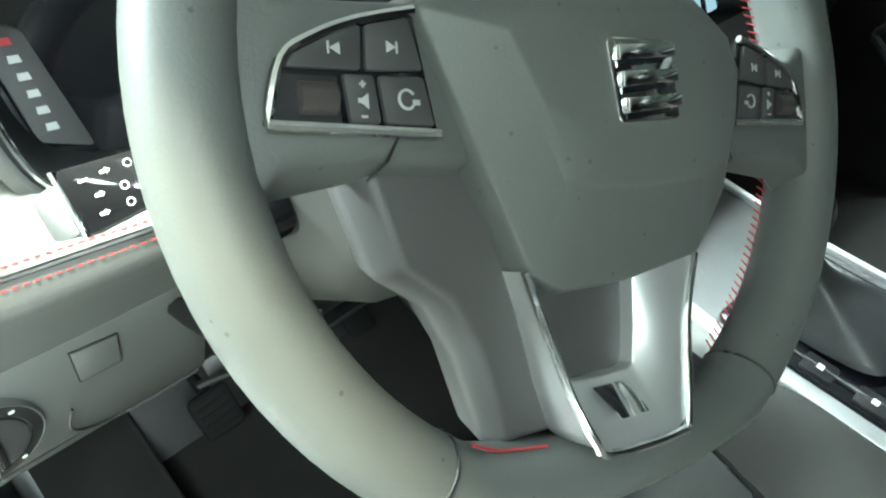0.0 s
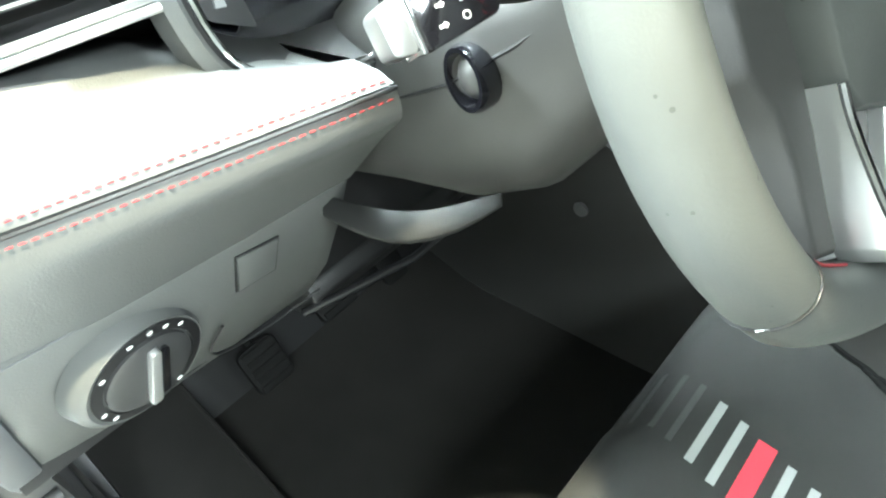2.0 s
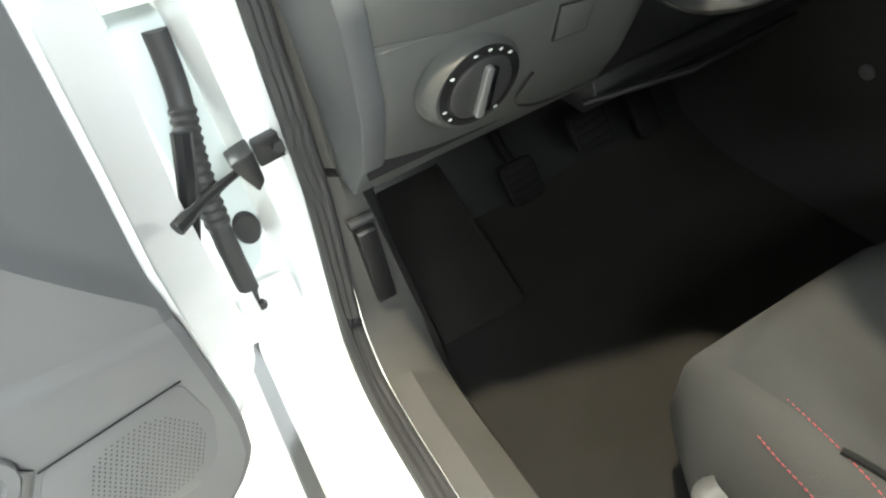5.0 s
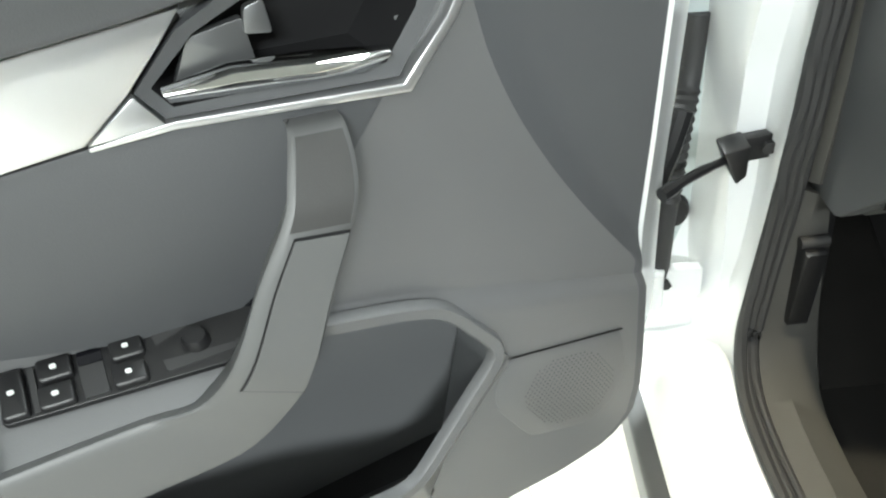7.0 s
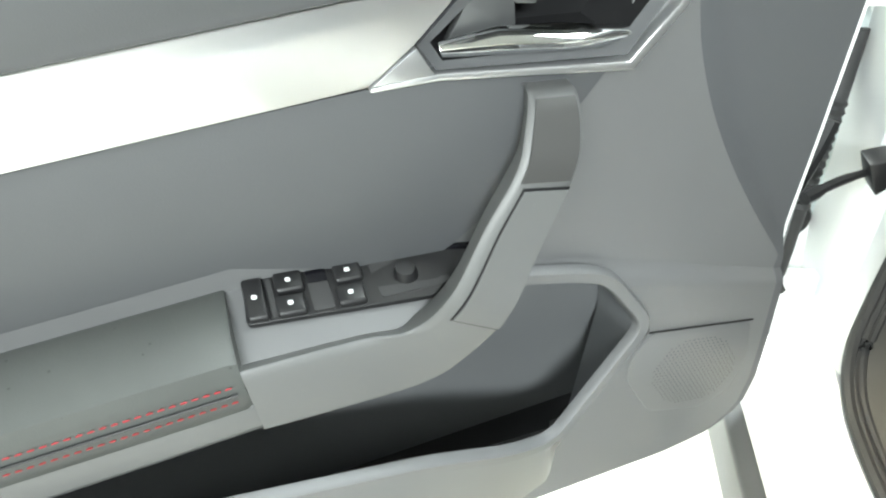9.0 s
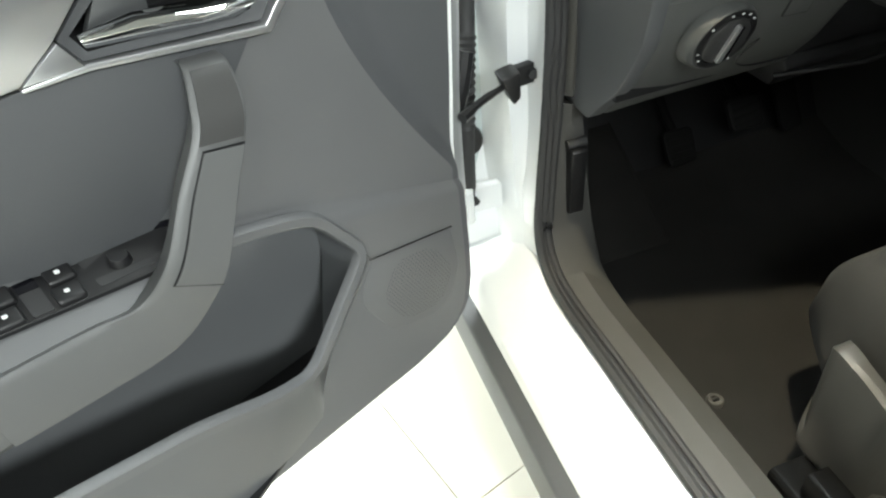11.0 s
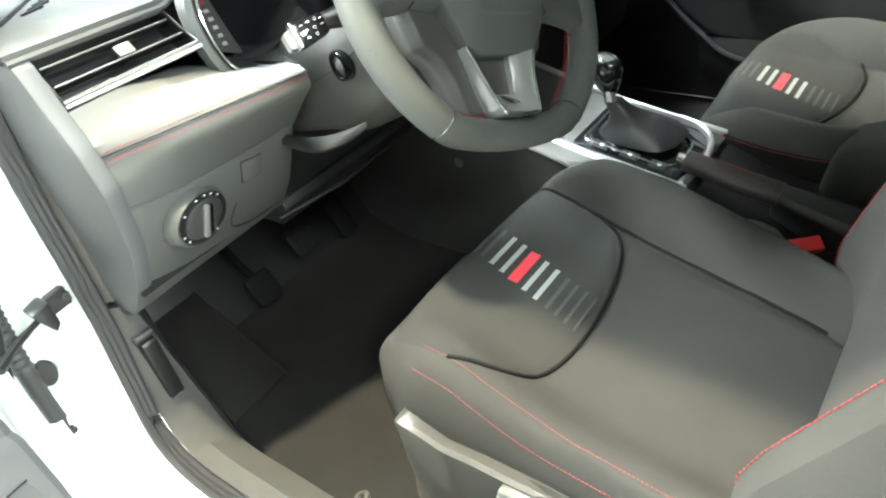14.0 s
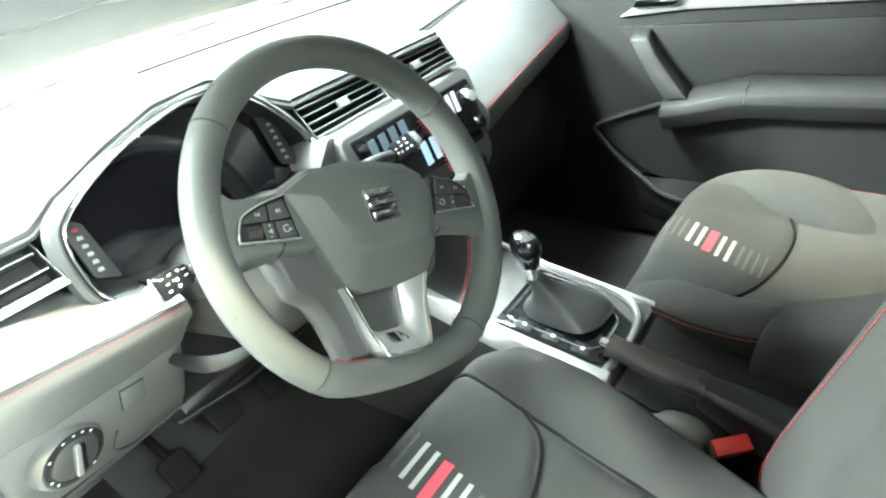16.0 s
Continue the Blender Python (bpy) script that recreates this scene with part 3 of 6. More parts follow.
part("pull_cap", sheet(B(), on_pull(1.0, 3.15, 0.10, 0.88, 0.0014), 4, 12, 0.001), COLUMN, pull, "dark soft-touch cap")
part("pull_groove", sheet(B(), on_pull(3.25, 5.40, 0.06, 0.80, 0.0006), 4, 12, 0.0005), BLACK, pull)
part("pull_insert", sheet(B(), on_pull(3.29, 5.36, 0.08, 0.78, 0.0014), 4, 12, 0.001), TRIM, pull, "smooth grey insert")
# armrest: a ledge that carries the switches, and a padded rear
rings = []
for a, zt, zb, cf in ((1.085, 0.806, 0.752, -0.664), (1.12, 0.812, 0.748, -0.662), (1.18, 0.821, 0.745, -0.658), (1.235, 0.829, 0.745, -0.656), (1.2515, 0.831, 0.746, -0.656)):
    rings.append([(a, -0.722, zt + 0.002), (a, -0.714, zt), (a, -0.686, zt - 0.012), (a, cf - 0.002, zt - 0.030), (a, cf, zt - 0.050), (a, cf - 0.03, zb), (a, -0.722, zb - 0.004)])
part("armrest_front", loft(B(), rings), GREY, door, "grey plastic armrest")
rings = []
for a, k in ((1.2505, 0.0), (1.256, 1.0), (1.40, 1.0), (1.66, 1.0)):
    e = 0.004 * k
    rings.append([(a, -0.722, 0.832), (a, -0.702, 0.834 + e), (a, -0.672, 0.829 + e), (a, -0.652 + e * 0.5, 0.818 + e), (a, -0.645 + e * 0.5, 0.800), (a, -0.650 + e * 0.5, 0.776), (a, -0.676, 0.748), (a, -0.722, 0.738)])
part("armrest_pad", loft(B(), rings), LEATHER, door, "padded grey armrest with red stitching")
part("armrest_underside", loft(B(), [[(a, -0.715, 0.775), (a, -0.660, 0.785), (a, -0.6475 - k, 0.777), (a, -0.6480 - k, zb + 0.010), (a, -0.6530 - k, zb + 0.002), (a, -0.715, zb - 0.008)] for a, zb, k in ((1.2500, 0.745, 0.0), (1.32, 0.742, 0.001), (1.45, 0.738, 0.003), (1.66, 0.735, 0.004))]), TRIM, door, "grey plastic lip under the pad", bevel=0.0015)


def stitches(name, path, parent, length=0.0045, gap=0.003, r=0.0008, lift=(0, 0, 0), mat=None):
    """A row of thread stitches along a line, as one seam."""
    P = [Vector(p) for p in path]
    seg = [(b - a).length for a, b in zip(P, P[1:])]
    total, s, bm = sum(seg), 0.0, B()

    def at(q):
        for (a, b), l in zip(zip(P, P[1:]), seg):
            if q <= l:
                return a.lerp(b, q / l)
            q -= l
        return P[-1].copy()
    up_ = Vector(lift)
    while s + length < total:
        a, b = at(s), at(s + length)
        tube(bm, [a, a.lerp(b, 0.5) + up_ + Vector((0, 0, r * 0.3)), b], [r * 0.6, r, r * 0.6], 5)
        s += length + gap
    return part(name, bm, mat or RED, parent, "red thread stitching")


stitches("stitching", [(1.258, -0.6420, 0.808), (1.66, -0.6420, 0.808)], door)
stitches("stitching", [(1.258, -0.6432, 0.792), (1.66, -0.6432, 0.792)], door)
part("pad_seam", tube(B(), [(1.256, -0.6420, 0.800), (1.66, -0.6420, 0.800)], 0.0012, 6), BLACK, door)
# switch block on the ledge
SWP = lambda a, b, d: (a, -0.720 + (0.12 - b) * 0.76, float(np.interp(a, [1.085, 1.25], [0.8115, 0.8355])) - (0.12 - b) * 0.33 + d)
sw = part("switch_block", prism(B(), rounded([(1.060, 0.108), (1.13, 0.124), (1.236, 0.124), (1.240, 0.072), (1.10, 0.068)], 0.005), 0.0, 0.004, SWP), BLACK, door, "black switch block", bevel=0.0015)
part("switch_rim", tube(B(), [SWP(a, b, 0.003) for a, b in ((1.240, 0.126), (1.13, 0.1265), (1.06, 0.110))], 0.0034, 8), GLOSS, sw, "raised glossy edge")
part("blank_plate", prism(B(), rounded([(1.2165, 0.073), (1.2205, 0.073), (1.2205, 0.112), (1.2165, 0.112)], 0.001), 0.003, 0.0055, SWP), RUBBER, sw)
part("blank_plate", prism(B(), rounded([(1.176, 0.072), (1.191, 0.072), (1.191, 0.100), (1.176, 0.100)], 0.002), 0.003, 0.006, SWP), RUBBER, sw)
part("blank_recess", prism(B(), rounded([(1.176, 0.102), (1.191, 0.102), (1.191, 0.115), (1.176, 0.115)], 0.002), 0.003, 0.0046, SWP), GLOSS, sw)
part("knob_plate", prism(B(), rounded([(1.082, 0.078), (1.140, 0.074), (1.144, 0.112), (1.100, 0.108)], 0.003), 0.003, 0.0052, SWP), RUBBER, sw)
for a, b, w, h in ((1.230, 0.092, 0.0075, 0.020), (1.204, 0.104, 0.0105, 0.0095), (1.206, 0.081, 0.0105, 0.0095), (1.160, 0.104, 0.0105, 0.0095), (1.162, 0.081, 0.0105, 0.0095)):
    k = part("window_switch", prism(B(), rounded([(a - w, b - h), (a + w, b - h), (a + w, b + h), (a - w, b + h)], 0.003), 0.003, 0.009, SWP), BLACK, sw, bevel=0.002)
    part("symbol", prism(B(), rounded([(a - 0.002, b - 0.0017), (a + 0.002, b - 0.0017), (a + 0.002, b + 0.0019), (a - 0.002, b + 0.0019)], 0.0014), 0.0088, 0.0098, SWP), MARK, k)
part("mirror_knob", loft(B(), [[SWP(1.117 + r * math.cos(t), 0.092 + r * math.sin(t), d) for t in [2 * math.pi * i / 18 for i in range(18)]] for r, d in ((0.0095, 0.002), (0.009, 0.010), (0.0075, 0.0125))]), BLACK, sw, "round mirror knob")
for da, db in ((0.018, 0.0),):
    part("symbol", prism(B(), [(1.117 + da - 0.002, 0.092 + db - 0.002), (1.117 + da + 0.002, 0.092 + db - 0.002), (1.117 + da + 0.002, 0.092 + db + 0.002), (1.117 + da - 0.002, 0.092 + db + 0.002)], 0.0035, 0.0048, SWP), MARK, sw)
# pocket: hollow with a flat raised rim that swells into a bin
def round_path(pts, r, n=5):
    """A 3D polyline with its inner corners rounded."""
    P = [Vector(p) for p in pts]
    out = [P[0]]
    for a, p, b in zip(P, P[1:], P[2:]):
        s, e = p + (a - p).normalized() * min(r, (a - p).length * 0.45), p + (b - p).normalized() * min(r, (b - p).length * 0.45)
        out += [s * (1 - t) ** 2 + p * 2 * t * (1 - t) + e * t * t for t in [k / n for k in range(n + 1)]]
    return out + [P[-1]]


LP = round_path([(1.12, -0.706, 0.792), (1.04, -0.704, 0.772), (0.966, -0.703, 0.750), (0.936, -0.703, 0.735), (0.890, -0.702, 0.660), (1.010, -0.660, 0.588), (1.06, -0.645, 0.612), (1.14, -0.635, 0.654), (1.353, -0.625, 0.713), (1.66, -0.62, 0.725)], 0.022)
band, wall_in, bin_out = [], [], []
for k, p in enumerate(LP):
    t = LP[min(k + 1, len(LP) - 1)] - LP[max(k - 1, 0)]
    o = Vector((t.z, 0, -t.x)).normalized()
    if (o.z < 0) if p.y > -0.675 else o.dot(Vector((1.12, 0, 0.69)) - p) < 0:
        o = -o
    band.append([p - o * 0.0085 + Vector((0, -0.008, 0)), p - o * 0.0075 + Vector((0, 0.001, 0)), p - o * 0.006 + Vector((0, 0.003, 0)), p + o * 0.004 + Vector((0, 0.003, 0)), p + o * 0.006 + Vector((0, 0.0005, 0)), p + o * 0.0065 + Vector((0, -0.008, 0))])
    low = max(0.0, min(1.0, (p.y + 0.702) / 0.042))
    wall_in.append([p + o * 0.006 + Vector((0, -0.004, 0)), (Vector((p.x, -0.770, p.z)) + o * 0.012).lerp(Vector((p.x, p.y - 0.014, 0.50)), low)])
    if p.z < 0.69 or p.x > 1.0 and p.y > -0.70:
        bz_ = float(np.interp(p.x, [0.89, 0.97, 1.06, 1.14, 1.35, 1.66], [0.650, 0.545, 0.490, 0.470, 0.455, 0.450]))
        if p.y > -0.7024:
            bin_out.append([p - o * 0.007 + Vector((0, -0.004, 0)), Vector((p.x - 0.006, p.y * 0.7 - 0.709 * 0.3 + 0.004, p.z * 0.7 + bz_ * 0.3)), Vector((p.x - 0.012, p.y * 0.35 - 0.709 * 0.65 + 0.003, p.z * 0.3 + bz_ * 0.7)), Vector((p.x - 0.014, -0.7085, bz_))])
part("pocket_rim", loft(B(), band), GREY, door, "flat raised grey pocket rim")
part("pocket_wall", loft(B(), wall_in, closed=False), LINING, door, "smooth dark pocket lining")
part("pocket_bin", loft(B(), bin_out, closed=False), GREY, door, "grey moulded pocket front")
part("pocket_back", prism(B(), [(1.66, 0.80), (0.95, 0.80), (0.87, 0.70), (0.87, 0.48), (1.66, 0.48)], -0.774, -0.768, UZ), LINING, door, "smooth grey pocket lining")
part("pocket_floor", prism(B(), [(0.86, -0.80), (0.86, -0.713), (0.98, -0.713), (1.02, -0.68), (1.15, -0.632), (1.30, -0.615), (1.66, -0.61), (1.66, -0.80)], 0.495, 0.50, lambda a, b, d: (a, b, d)), BLACK, door)
# loudspeaker grille
gr = rounded([(0.880, 0.638), (0.758, 0.606), (0.750, 0.540), (0.768, 0.494), (0.800, 0.478), (0.872, 0.505), (0.905, 0.575), (0.902, 0.610)], 0.012)
part("speaker_seam", tube(B(), [(0.884, -0.7052, 0.640), (0.757, -0.7052, 0.607)], 0.0010, 6), BLACK, door)
speaker = part("speaker_grille", prism(B(), gr, -0.712, -0.7058, UZ), GREY, door, "perforated grey speaker grille", bevel=0.0015)
bm = B()
for i in range(-11, 12):
    for j in range(-11, 12):
        a, b = i * 0.0052 + (j % 2) * 0.0026, j * 0.0046
        if a * a + b * b < 0.054 ** 2:
            ca, cb = 0.820 + a, 0.553 + b + a * 0.25
            vv = [bm.verts.new((ca + 0.0010 * math.cos(t), -0.7052, cb + 0.0010 * math.sin(t))) for t in [math.pi / 3 * q for q in range(6)]]
            bm.faces.new(vv)
tagged(part("perforation", bm, BLACK, speaker, smooth=False), kind="stuff")
# ---------------------------------------------------------------- seats
def smooth01(t):
    t = max(0.0, min(1.0, t))
    return t * t * (3 - 2 * t)


def ridge(x, y):
    """Place of the bolster's ridge on that side."""
    return float(np.interp(y, [-0.40, -0.31, -0.19, -0.11, -0.03, 0.05, 0.10], [0.150, 0.176, 0.218, 0.240, 0.240, 0.228, 0.213])) if x > 0 else float(np.interp(y, [-0.40, -0.30, -0.20, -0.08, 0.05, 0.10], [0.232, 0.231, 0.228, 0.213, 0.190, 0.182]))


def seam_x(y):
    """Crease between the seat's middle and its inner bolster."""
    return float(np.interp(y, [-0.39, -0.235, -0.069, 0.024, 0.10], [0.117, 0.146, 0.180, 0.198, 0.207]))


def roll(y):
    """How far the inner bolster rounds over past its ridge."""
    return float(np.interp(y, [-0.40, -0.22, -0.06, 0.10], [0.014, 0.034, 0.048, 0.048]))


def edge(y):
    """Outer side wall of the cushion."""
    return 0.252 - 0.040 * smooth01((y + 0.01) / 0.12)


def half_width(y, side):
    return ridge(side, y) + (roll(y) if side > 0 else edge(y) - ridge(side, y)) * math.sqrt(max(0.0, 1 - max(0.0, (y - 0.060) / 0.056) ** 2))


def cushion_top(x, y, outer, inner):
    """Height of the cushion over its own plane; outer and inner are the bolsters' heights."""
    xr = ridge(x, y)
    if x > 0:
        side = inner * smooth01((0.112 - y) / 0.13) * math.sin(math.pi / 2 * max(0.0, min(1.0, (x - seam_x(y)) / max(0.022, xr - seam_x(y) - 0.004)))) ** 0.85 - 0.007 * math.exp(-((x - seam_x(y)) / 0.012) ** 2)
    else:
        side = outer * smooth01((0.115 - y) / 0.18) * smooth01((-x - xr + 0.085) / 0.083)
    top = side + 0.006 * math.cos(x * 9) + 0.004 * math.sin(y * 14)
    ex, fy = max(0.0, (abs(x) - xr) / (roll(y) if x > 0 else edge(y) - xr)), max(0.0, (y - 0.060) / 0.056)
    k = 2 if x > 0 else 3
    return -0.11 + (top + 0.11) * max(0.0, 1 - min(1.0, ex ** k + fy ** 2)) ** (1 / k)


INSERT_X = [-0.205, -0.183, -0.114, -0.022, 0.076, 0.147, 0.184, 0.205, 0.212]
INSERT_Y = [-0.02, -0.080, -0.122, -0.128, -0.112, -0.083, -0.037, 0.03, 0.08]


def seat(name, label, mirror, outer, inner, slant, gap, off):
    s = thing(name, label, "car seat", "front seats")
    fx = -1 if mirror else 1
    slim = 0.88 if mirror else 1.0
    P = lambda x, y, z: (fx * x * (slim if x > 0 else 1), y, z)
    H = lambda x, y: cushion_top(x, y, outer, inner)
    rings = []
    ny = 44
    for i in range(ny + 1):
        y = -0.40 + 0.460 * i / (ny - 10) if i < ny - 10 else 0.060 + 0.0558 * math.sin(math.pi / 2 * (i - ny + 10) / 10)
        wl, wr = half_width(y, -1), half_width(y, 1)
        ring = [P(-wl * 0.9, y * 0.96, -0.17), P(-wl, y, -0.13)]
        for k in range(81):
            s_ = -math.cos(math.pi * k / 80)
            x = s_ * (wl if s_ < 0 else wr)
            ring.append(P(x, y, H(x, y)))
        ring += [P(wr, y, -0.13), P(wr * 0.9, y * 0.96, -0.17)]
        rings.append(ring)
    cushion = part("cushion", loft(B(), rings), FABRIC, s, "charcoal cloth seat cushion")

    def insert(u, v):
        x = -0.200 + 0.384 * u
        y0 = float(np.interp(x, INSERT_X, INSERT_Y))
        y1 = 0.110 - 0.035 * abs(2 * u - 1) ** 3
        y = y0 + (y1 - y0) * v
        x = -0.200 + (seam_x(y) + 0.197) * u
        rim = max(0.0, min(1, min(v, 1 - v) * 14, min(u, 1 - u) * 14))
        return P(x, y, H(x, y) + 0.0005 + 0.0045 * rim ** 0.5)
    part("thigh_insert", sheet(B(), insert, 36, 24), FABRIC2, cushion, "dark woven cloth insert")
    curve = [P(p.x, p.y, H(p.x, p.y) + 0.0018) for p in spline([(a, b, 0) for a, b in zip(INSERT_X[:7], INSERT_Y[:7])], 5)]
    part("piping", tube(B(), curve, 0.0028, 8), PIPING, cushion, "black piping")
    seam = [Vector((seam_x(y), y, 0)) for y in (0.10 - 0.02 * k for k in range(25))]
    part("piping", tube(B(), [P(p.x, p.y, H(p.x, p.y) + 0.0026) for p in seam], 0.0034, 8), PIPING, cushion, "black piping")
    # emblem bars across the insert: pale, red, and fading dark
    for n_, half, m in ((2, 0.0036, 0), (1, 0.0036, 0), (0, 0.0078, 1), (-1, 0.0036, 0), (-2, 0.0036, 0), (-3, 0.0028, 2), (-3.8, 0.0024, 2), (-4.6, 0.0020, 2), (-5.4, 0.0016, 2), (3, 0.0026, 2), (3.8, 0.0022, 2), (4.6, 0.0018, 2), (5.4, 0.0015, 2)):
        yc = gap * n_ + (0.0015 if n_ > 0 else -0.0015 if n_ < 0 else 0)

        def bar(u, v, y=yc, w=half):
            x, yy = off + (u - 0.5) * 0.067 + slant * y, y + (v - 0.5) * 2 * w
            return (x, yy, H(fx * x, yy) + 0.0056)
        part("stripe", sheet(B(), bar, 8, 2, 0.0008), (WHITECLOTH, REDCLOTH, STRIPEDARK)[m], cushion, ("pale grey woven stripe", "red woven stripe", "dark tonal stripe")[m])
    # bolster seams
    yy_ = [-0.38 + 0.02 * k for k in range(24)]
    stitches("stitching", [P(-ridge(-1, y) - 0.002, y, H(-ridge(-1, y) - 0.002, y) + 0.0008) for y in yy_ if y < 0.05], cushion, 0.0034, 0.0016, 0.00055)
    low = []
    for y in yy_[:21]:
        xr = ridge(-1, y)
        crown = H(-xr, y)
        drop = 0.012 + 0.018 * smooth01((0.03 - y) / 0.22)
        ex = (1 - ((crown - drop + 0.11) / (crown + 0.11)) ** 3) ** (1 / 3)
        low.append(P(-xr - (edge(y) - xr) * ex - 0.0008, y, crown - drop + 0.0008))
    stitches("stitching", low, cushion, 0.0034, 0.0016, 0.0006)
    part("bolster_panel", sheet(B(), lambda u, v: P(ridge(1, 0.03 - 0.36 * u) + roll(0.03 - 0.36 * u) * math.sqrt(1 - ((0.055 + 0.065 * v) / 0.172) ** 2) + 0.004, 0.03 - 0.36 * u, -0.055 + 0.065 * v), 16, 6, 0.002), SIDECLOTH, cushion, "dark side panel of the bolster")
    stitches("stitching", [P(ridge(1, y) + roll(y) + 0.0044, y, 0.013) for y in (0.03 - 0.03 * k for k in range(13))], cushion, 0.0034, 0.0016, 0.0008)
    # backrest: padded middle and two forward bolsters
    rings = []
    for k in range(15):
        t = k / 14
        z = -0.06 + 0.66 * t
        low = 0.9 * max(0, 0.05 - z) ** 1.2
        w = 0.262 - 0.04 * t
        yr = -0.365 - 0.35 * max(0, z - 0.10) - 0.02
        ring = []
        for j in range(25):
            x = -w + 2 * w * j / 24
            b = 0.045 * smooth01((abs(x) - 0.11) / 0.08) * (1 - 0.3 * t)
            e = -0.05 * smooth01((abs(x) - w + 0.03) / 0.03) ** 1.5
            yb = -0.365 - (0.35 - 0.19 * smooth01((x + 0.1) / 0.2)) * max(0, z - 0.10) - low
            ring.append((x, yb - 0.03 + b + e, z))
        ring += [(w * 1.0, yr - 0.13, z), (w * 0.8, yr - 0.16, z), (-w * 0.8, yr - 0.16, z), (-w * 1.0, yr - 0.13, z)]
        rings.append(ring)
    back = part("backrest", loft(B(), rings), FABRIC, s, "charcoal cloth backrest with raised bolsters")
    for sx in (-1, 1):
        path = []
        for k in range(15):
            t = k / 14
            z = -0.06 + 0.66 * t
            yb = -0.365 - (0.35 if sx < 0 else 0.16) * max(0, z - 0.10) - 0.9 * max(0, 0.05 - z) ** 1.2
            x = 0.20 - 0.035 * t
            path.append((sx * x, yb - 0.03 + 0.045 * smooth01((x - 0.11) / 0.08) * (1 - 0.3 * t) + 0.0015, z))
        stitches("stitching", path, back, 0.005, 0.003, 0.0009)
    part("headrest", prism(B(), rounded([(-0.13, 0.66), (0.13, 0.66), (0.11, 0.84), (-0.11, 0.84)], 0.04), -0.72, -0.62, XZ), FABRIC, s, "charcoal headrest", bevel=0.03, segs=3)
    return s


driver = seat("driver_seat", "charcoal cloth driver seat with red stitching and striped insert", False, 0.053, 0.068, 0.27, 0.0205, 0.008)
driver.matrix_basis = pose(-0.385, -0.015, 0.612, 8.5, 0, 0)
passenger = seat("passenger_seat", "charcoal cloth passenger seat with striped insert, slid back", True, 0.050, 0.058, 0.33, 0.0185, -0.007)
part("side_bolster", prism(B(), rounded([(-0.145, -0.13), (-0.137, -0.03), (-0.144, 0.045), (-0.26, 0.106), (-0.42, 0.24), (-0.50, 0.24), (-0.50, -0.13)], 0.03), -0.275, -0.16, YZ), FABRIC, passenger, "raised side bolster", bevel=0.025, segs=4)
passenger.matrix_basis = pose(0.325, -0.165, 0.600, 7, 0, 0)
inv = pose(0.325, -0.165, 0.600, 7, 0, 0).inverted()
rings = []
for k in range(25):
    y = -0.070 - 0.40 * k / 24
    zt = 0.53 + 0.124 * math.sqrt(max(0.0, 1 - ((y + 0.235) / 0.19) ** 2)) if y > -0.235 else 0.654 - 1.9 * (y + 0.235) ** 2
    rings.append([inv @ Vector((0.535 + 0.075 * math.cos(a), y, 0.50 + max(0.02, zt - 0.50) * math.sin(a) ** 0.7)) for a in [math.pi * j / 16 for j in range(17)]])
part("outer_bolster", loft(B(), rings), FABRIC, passenger, "rounded outer bolster")

# plastic side cover of the driver seat (depth, height)
cover = thing("seat_side_cover", "grey plastic seat side cover with height lever", "seat trim")


def cover_ring(y):
    """Cross-section of the cover: flange, recessed face, ledge and lower lip."""
    zt = float(np.interp(y, [-0.42, -0.37, -0.31, -0.25, -0.19, -0.11, -0.06, -0.02, 0.008, 0.02, 0.03], [0.560, 0.547, 0.546, 0.559, 0.563, 0.561, 0.556, 0.566, 0.572, 0.562, 0.540]))
    zb = float(np.interp(y, [-0.42, -0.25, -0.16, -0.09, -0.005, 0.012, 0.024, 0.030], [0.430, 0.430, 0.402, 0.390, 0.388, 0.394, 0.410, 0.430]))
    zs = float(np.interp(y, [-0.345, -0.31, -0.26, -0.222, -0.182, -0.158, -0.145, -0.135, -0.085], [0.540, 0.500, 0.480, 0.468, 0.459, 0.468, 0.482, 0.490, 0.425])) if y < -0.085 else zb + 0.02
    turn = 0.026 * max(0.0, (y - 0.005) / 0.025) ** 2
    sunk = 0.008 * smooth01((-0.058 - y) / 0.028) * (1 - smooth01((-0.310 - y) / 0.02))
    out = 0.013 * smooth01((-0.085 - y) / 0.03)
    face = -0.657 + turn
    slope = 0.006 * smooth01((y + 0.075 - (0.50 - zs) * 0.4) / 0.05)
    return [(-0.60, y, zt - 0.03), (-0.630, y, zt - 0.012), (-0.634 + turn, y, zt), (-0.651 + turn, y, zt + 0.007 * min(1.0, max(0.0, 0.02 - y) / 0.05)), (face, y, zt + 0.003 * min(1.0, max(0.0, 0.02 - y) / 0.05)), (face, y, zt + 0.0005), (face + sunk, y, zt - 0.003 - 0.4 * sunk),
            (face + sunk * 0.8 + slope * 0.4, y, 0.5 * (zs + zt) - 0.008), (face + sunk * 0.6 + slope, y, zs + 0.006), (face + sunk * 0.3 - out, y, zs - 0.004), (face - out * 1.1, y, zs - 0.014), (face - out * 1.1 + slope, y, zb + 0.005), (face + 0.006, y, zb), (-0.60, y, zb)]


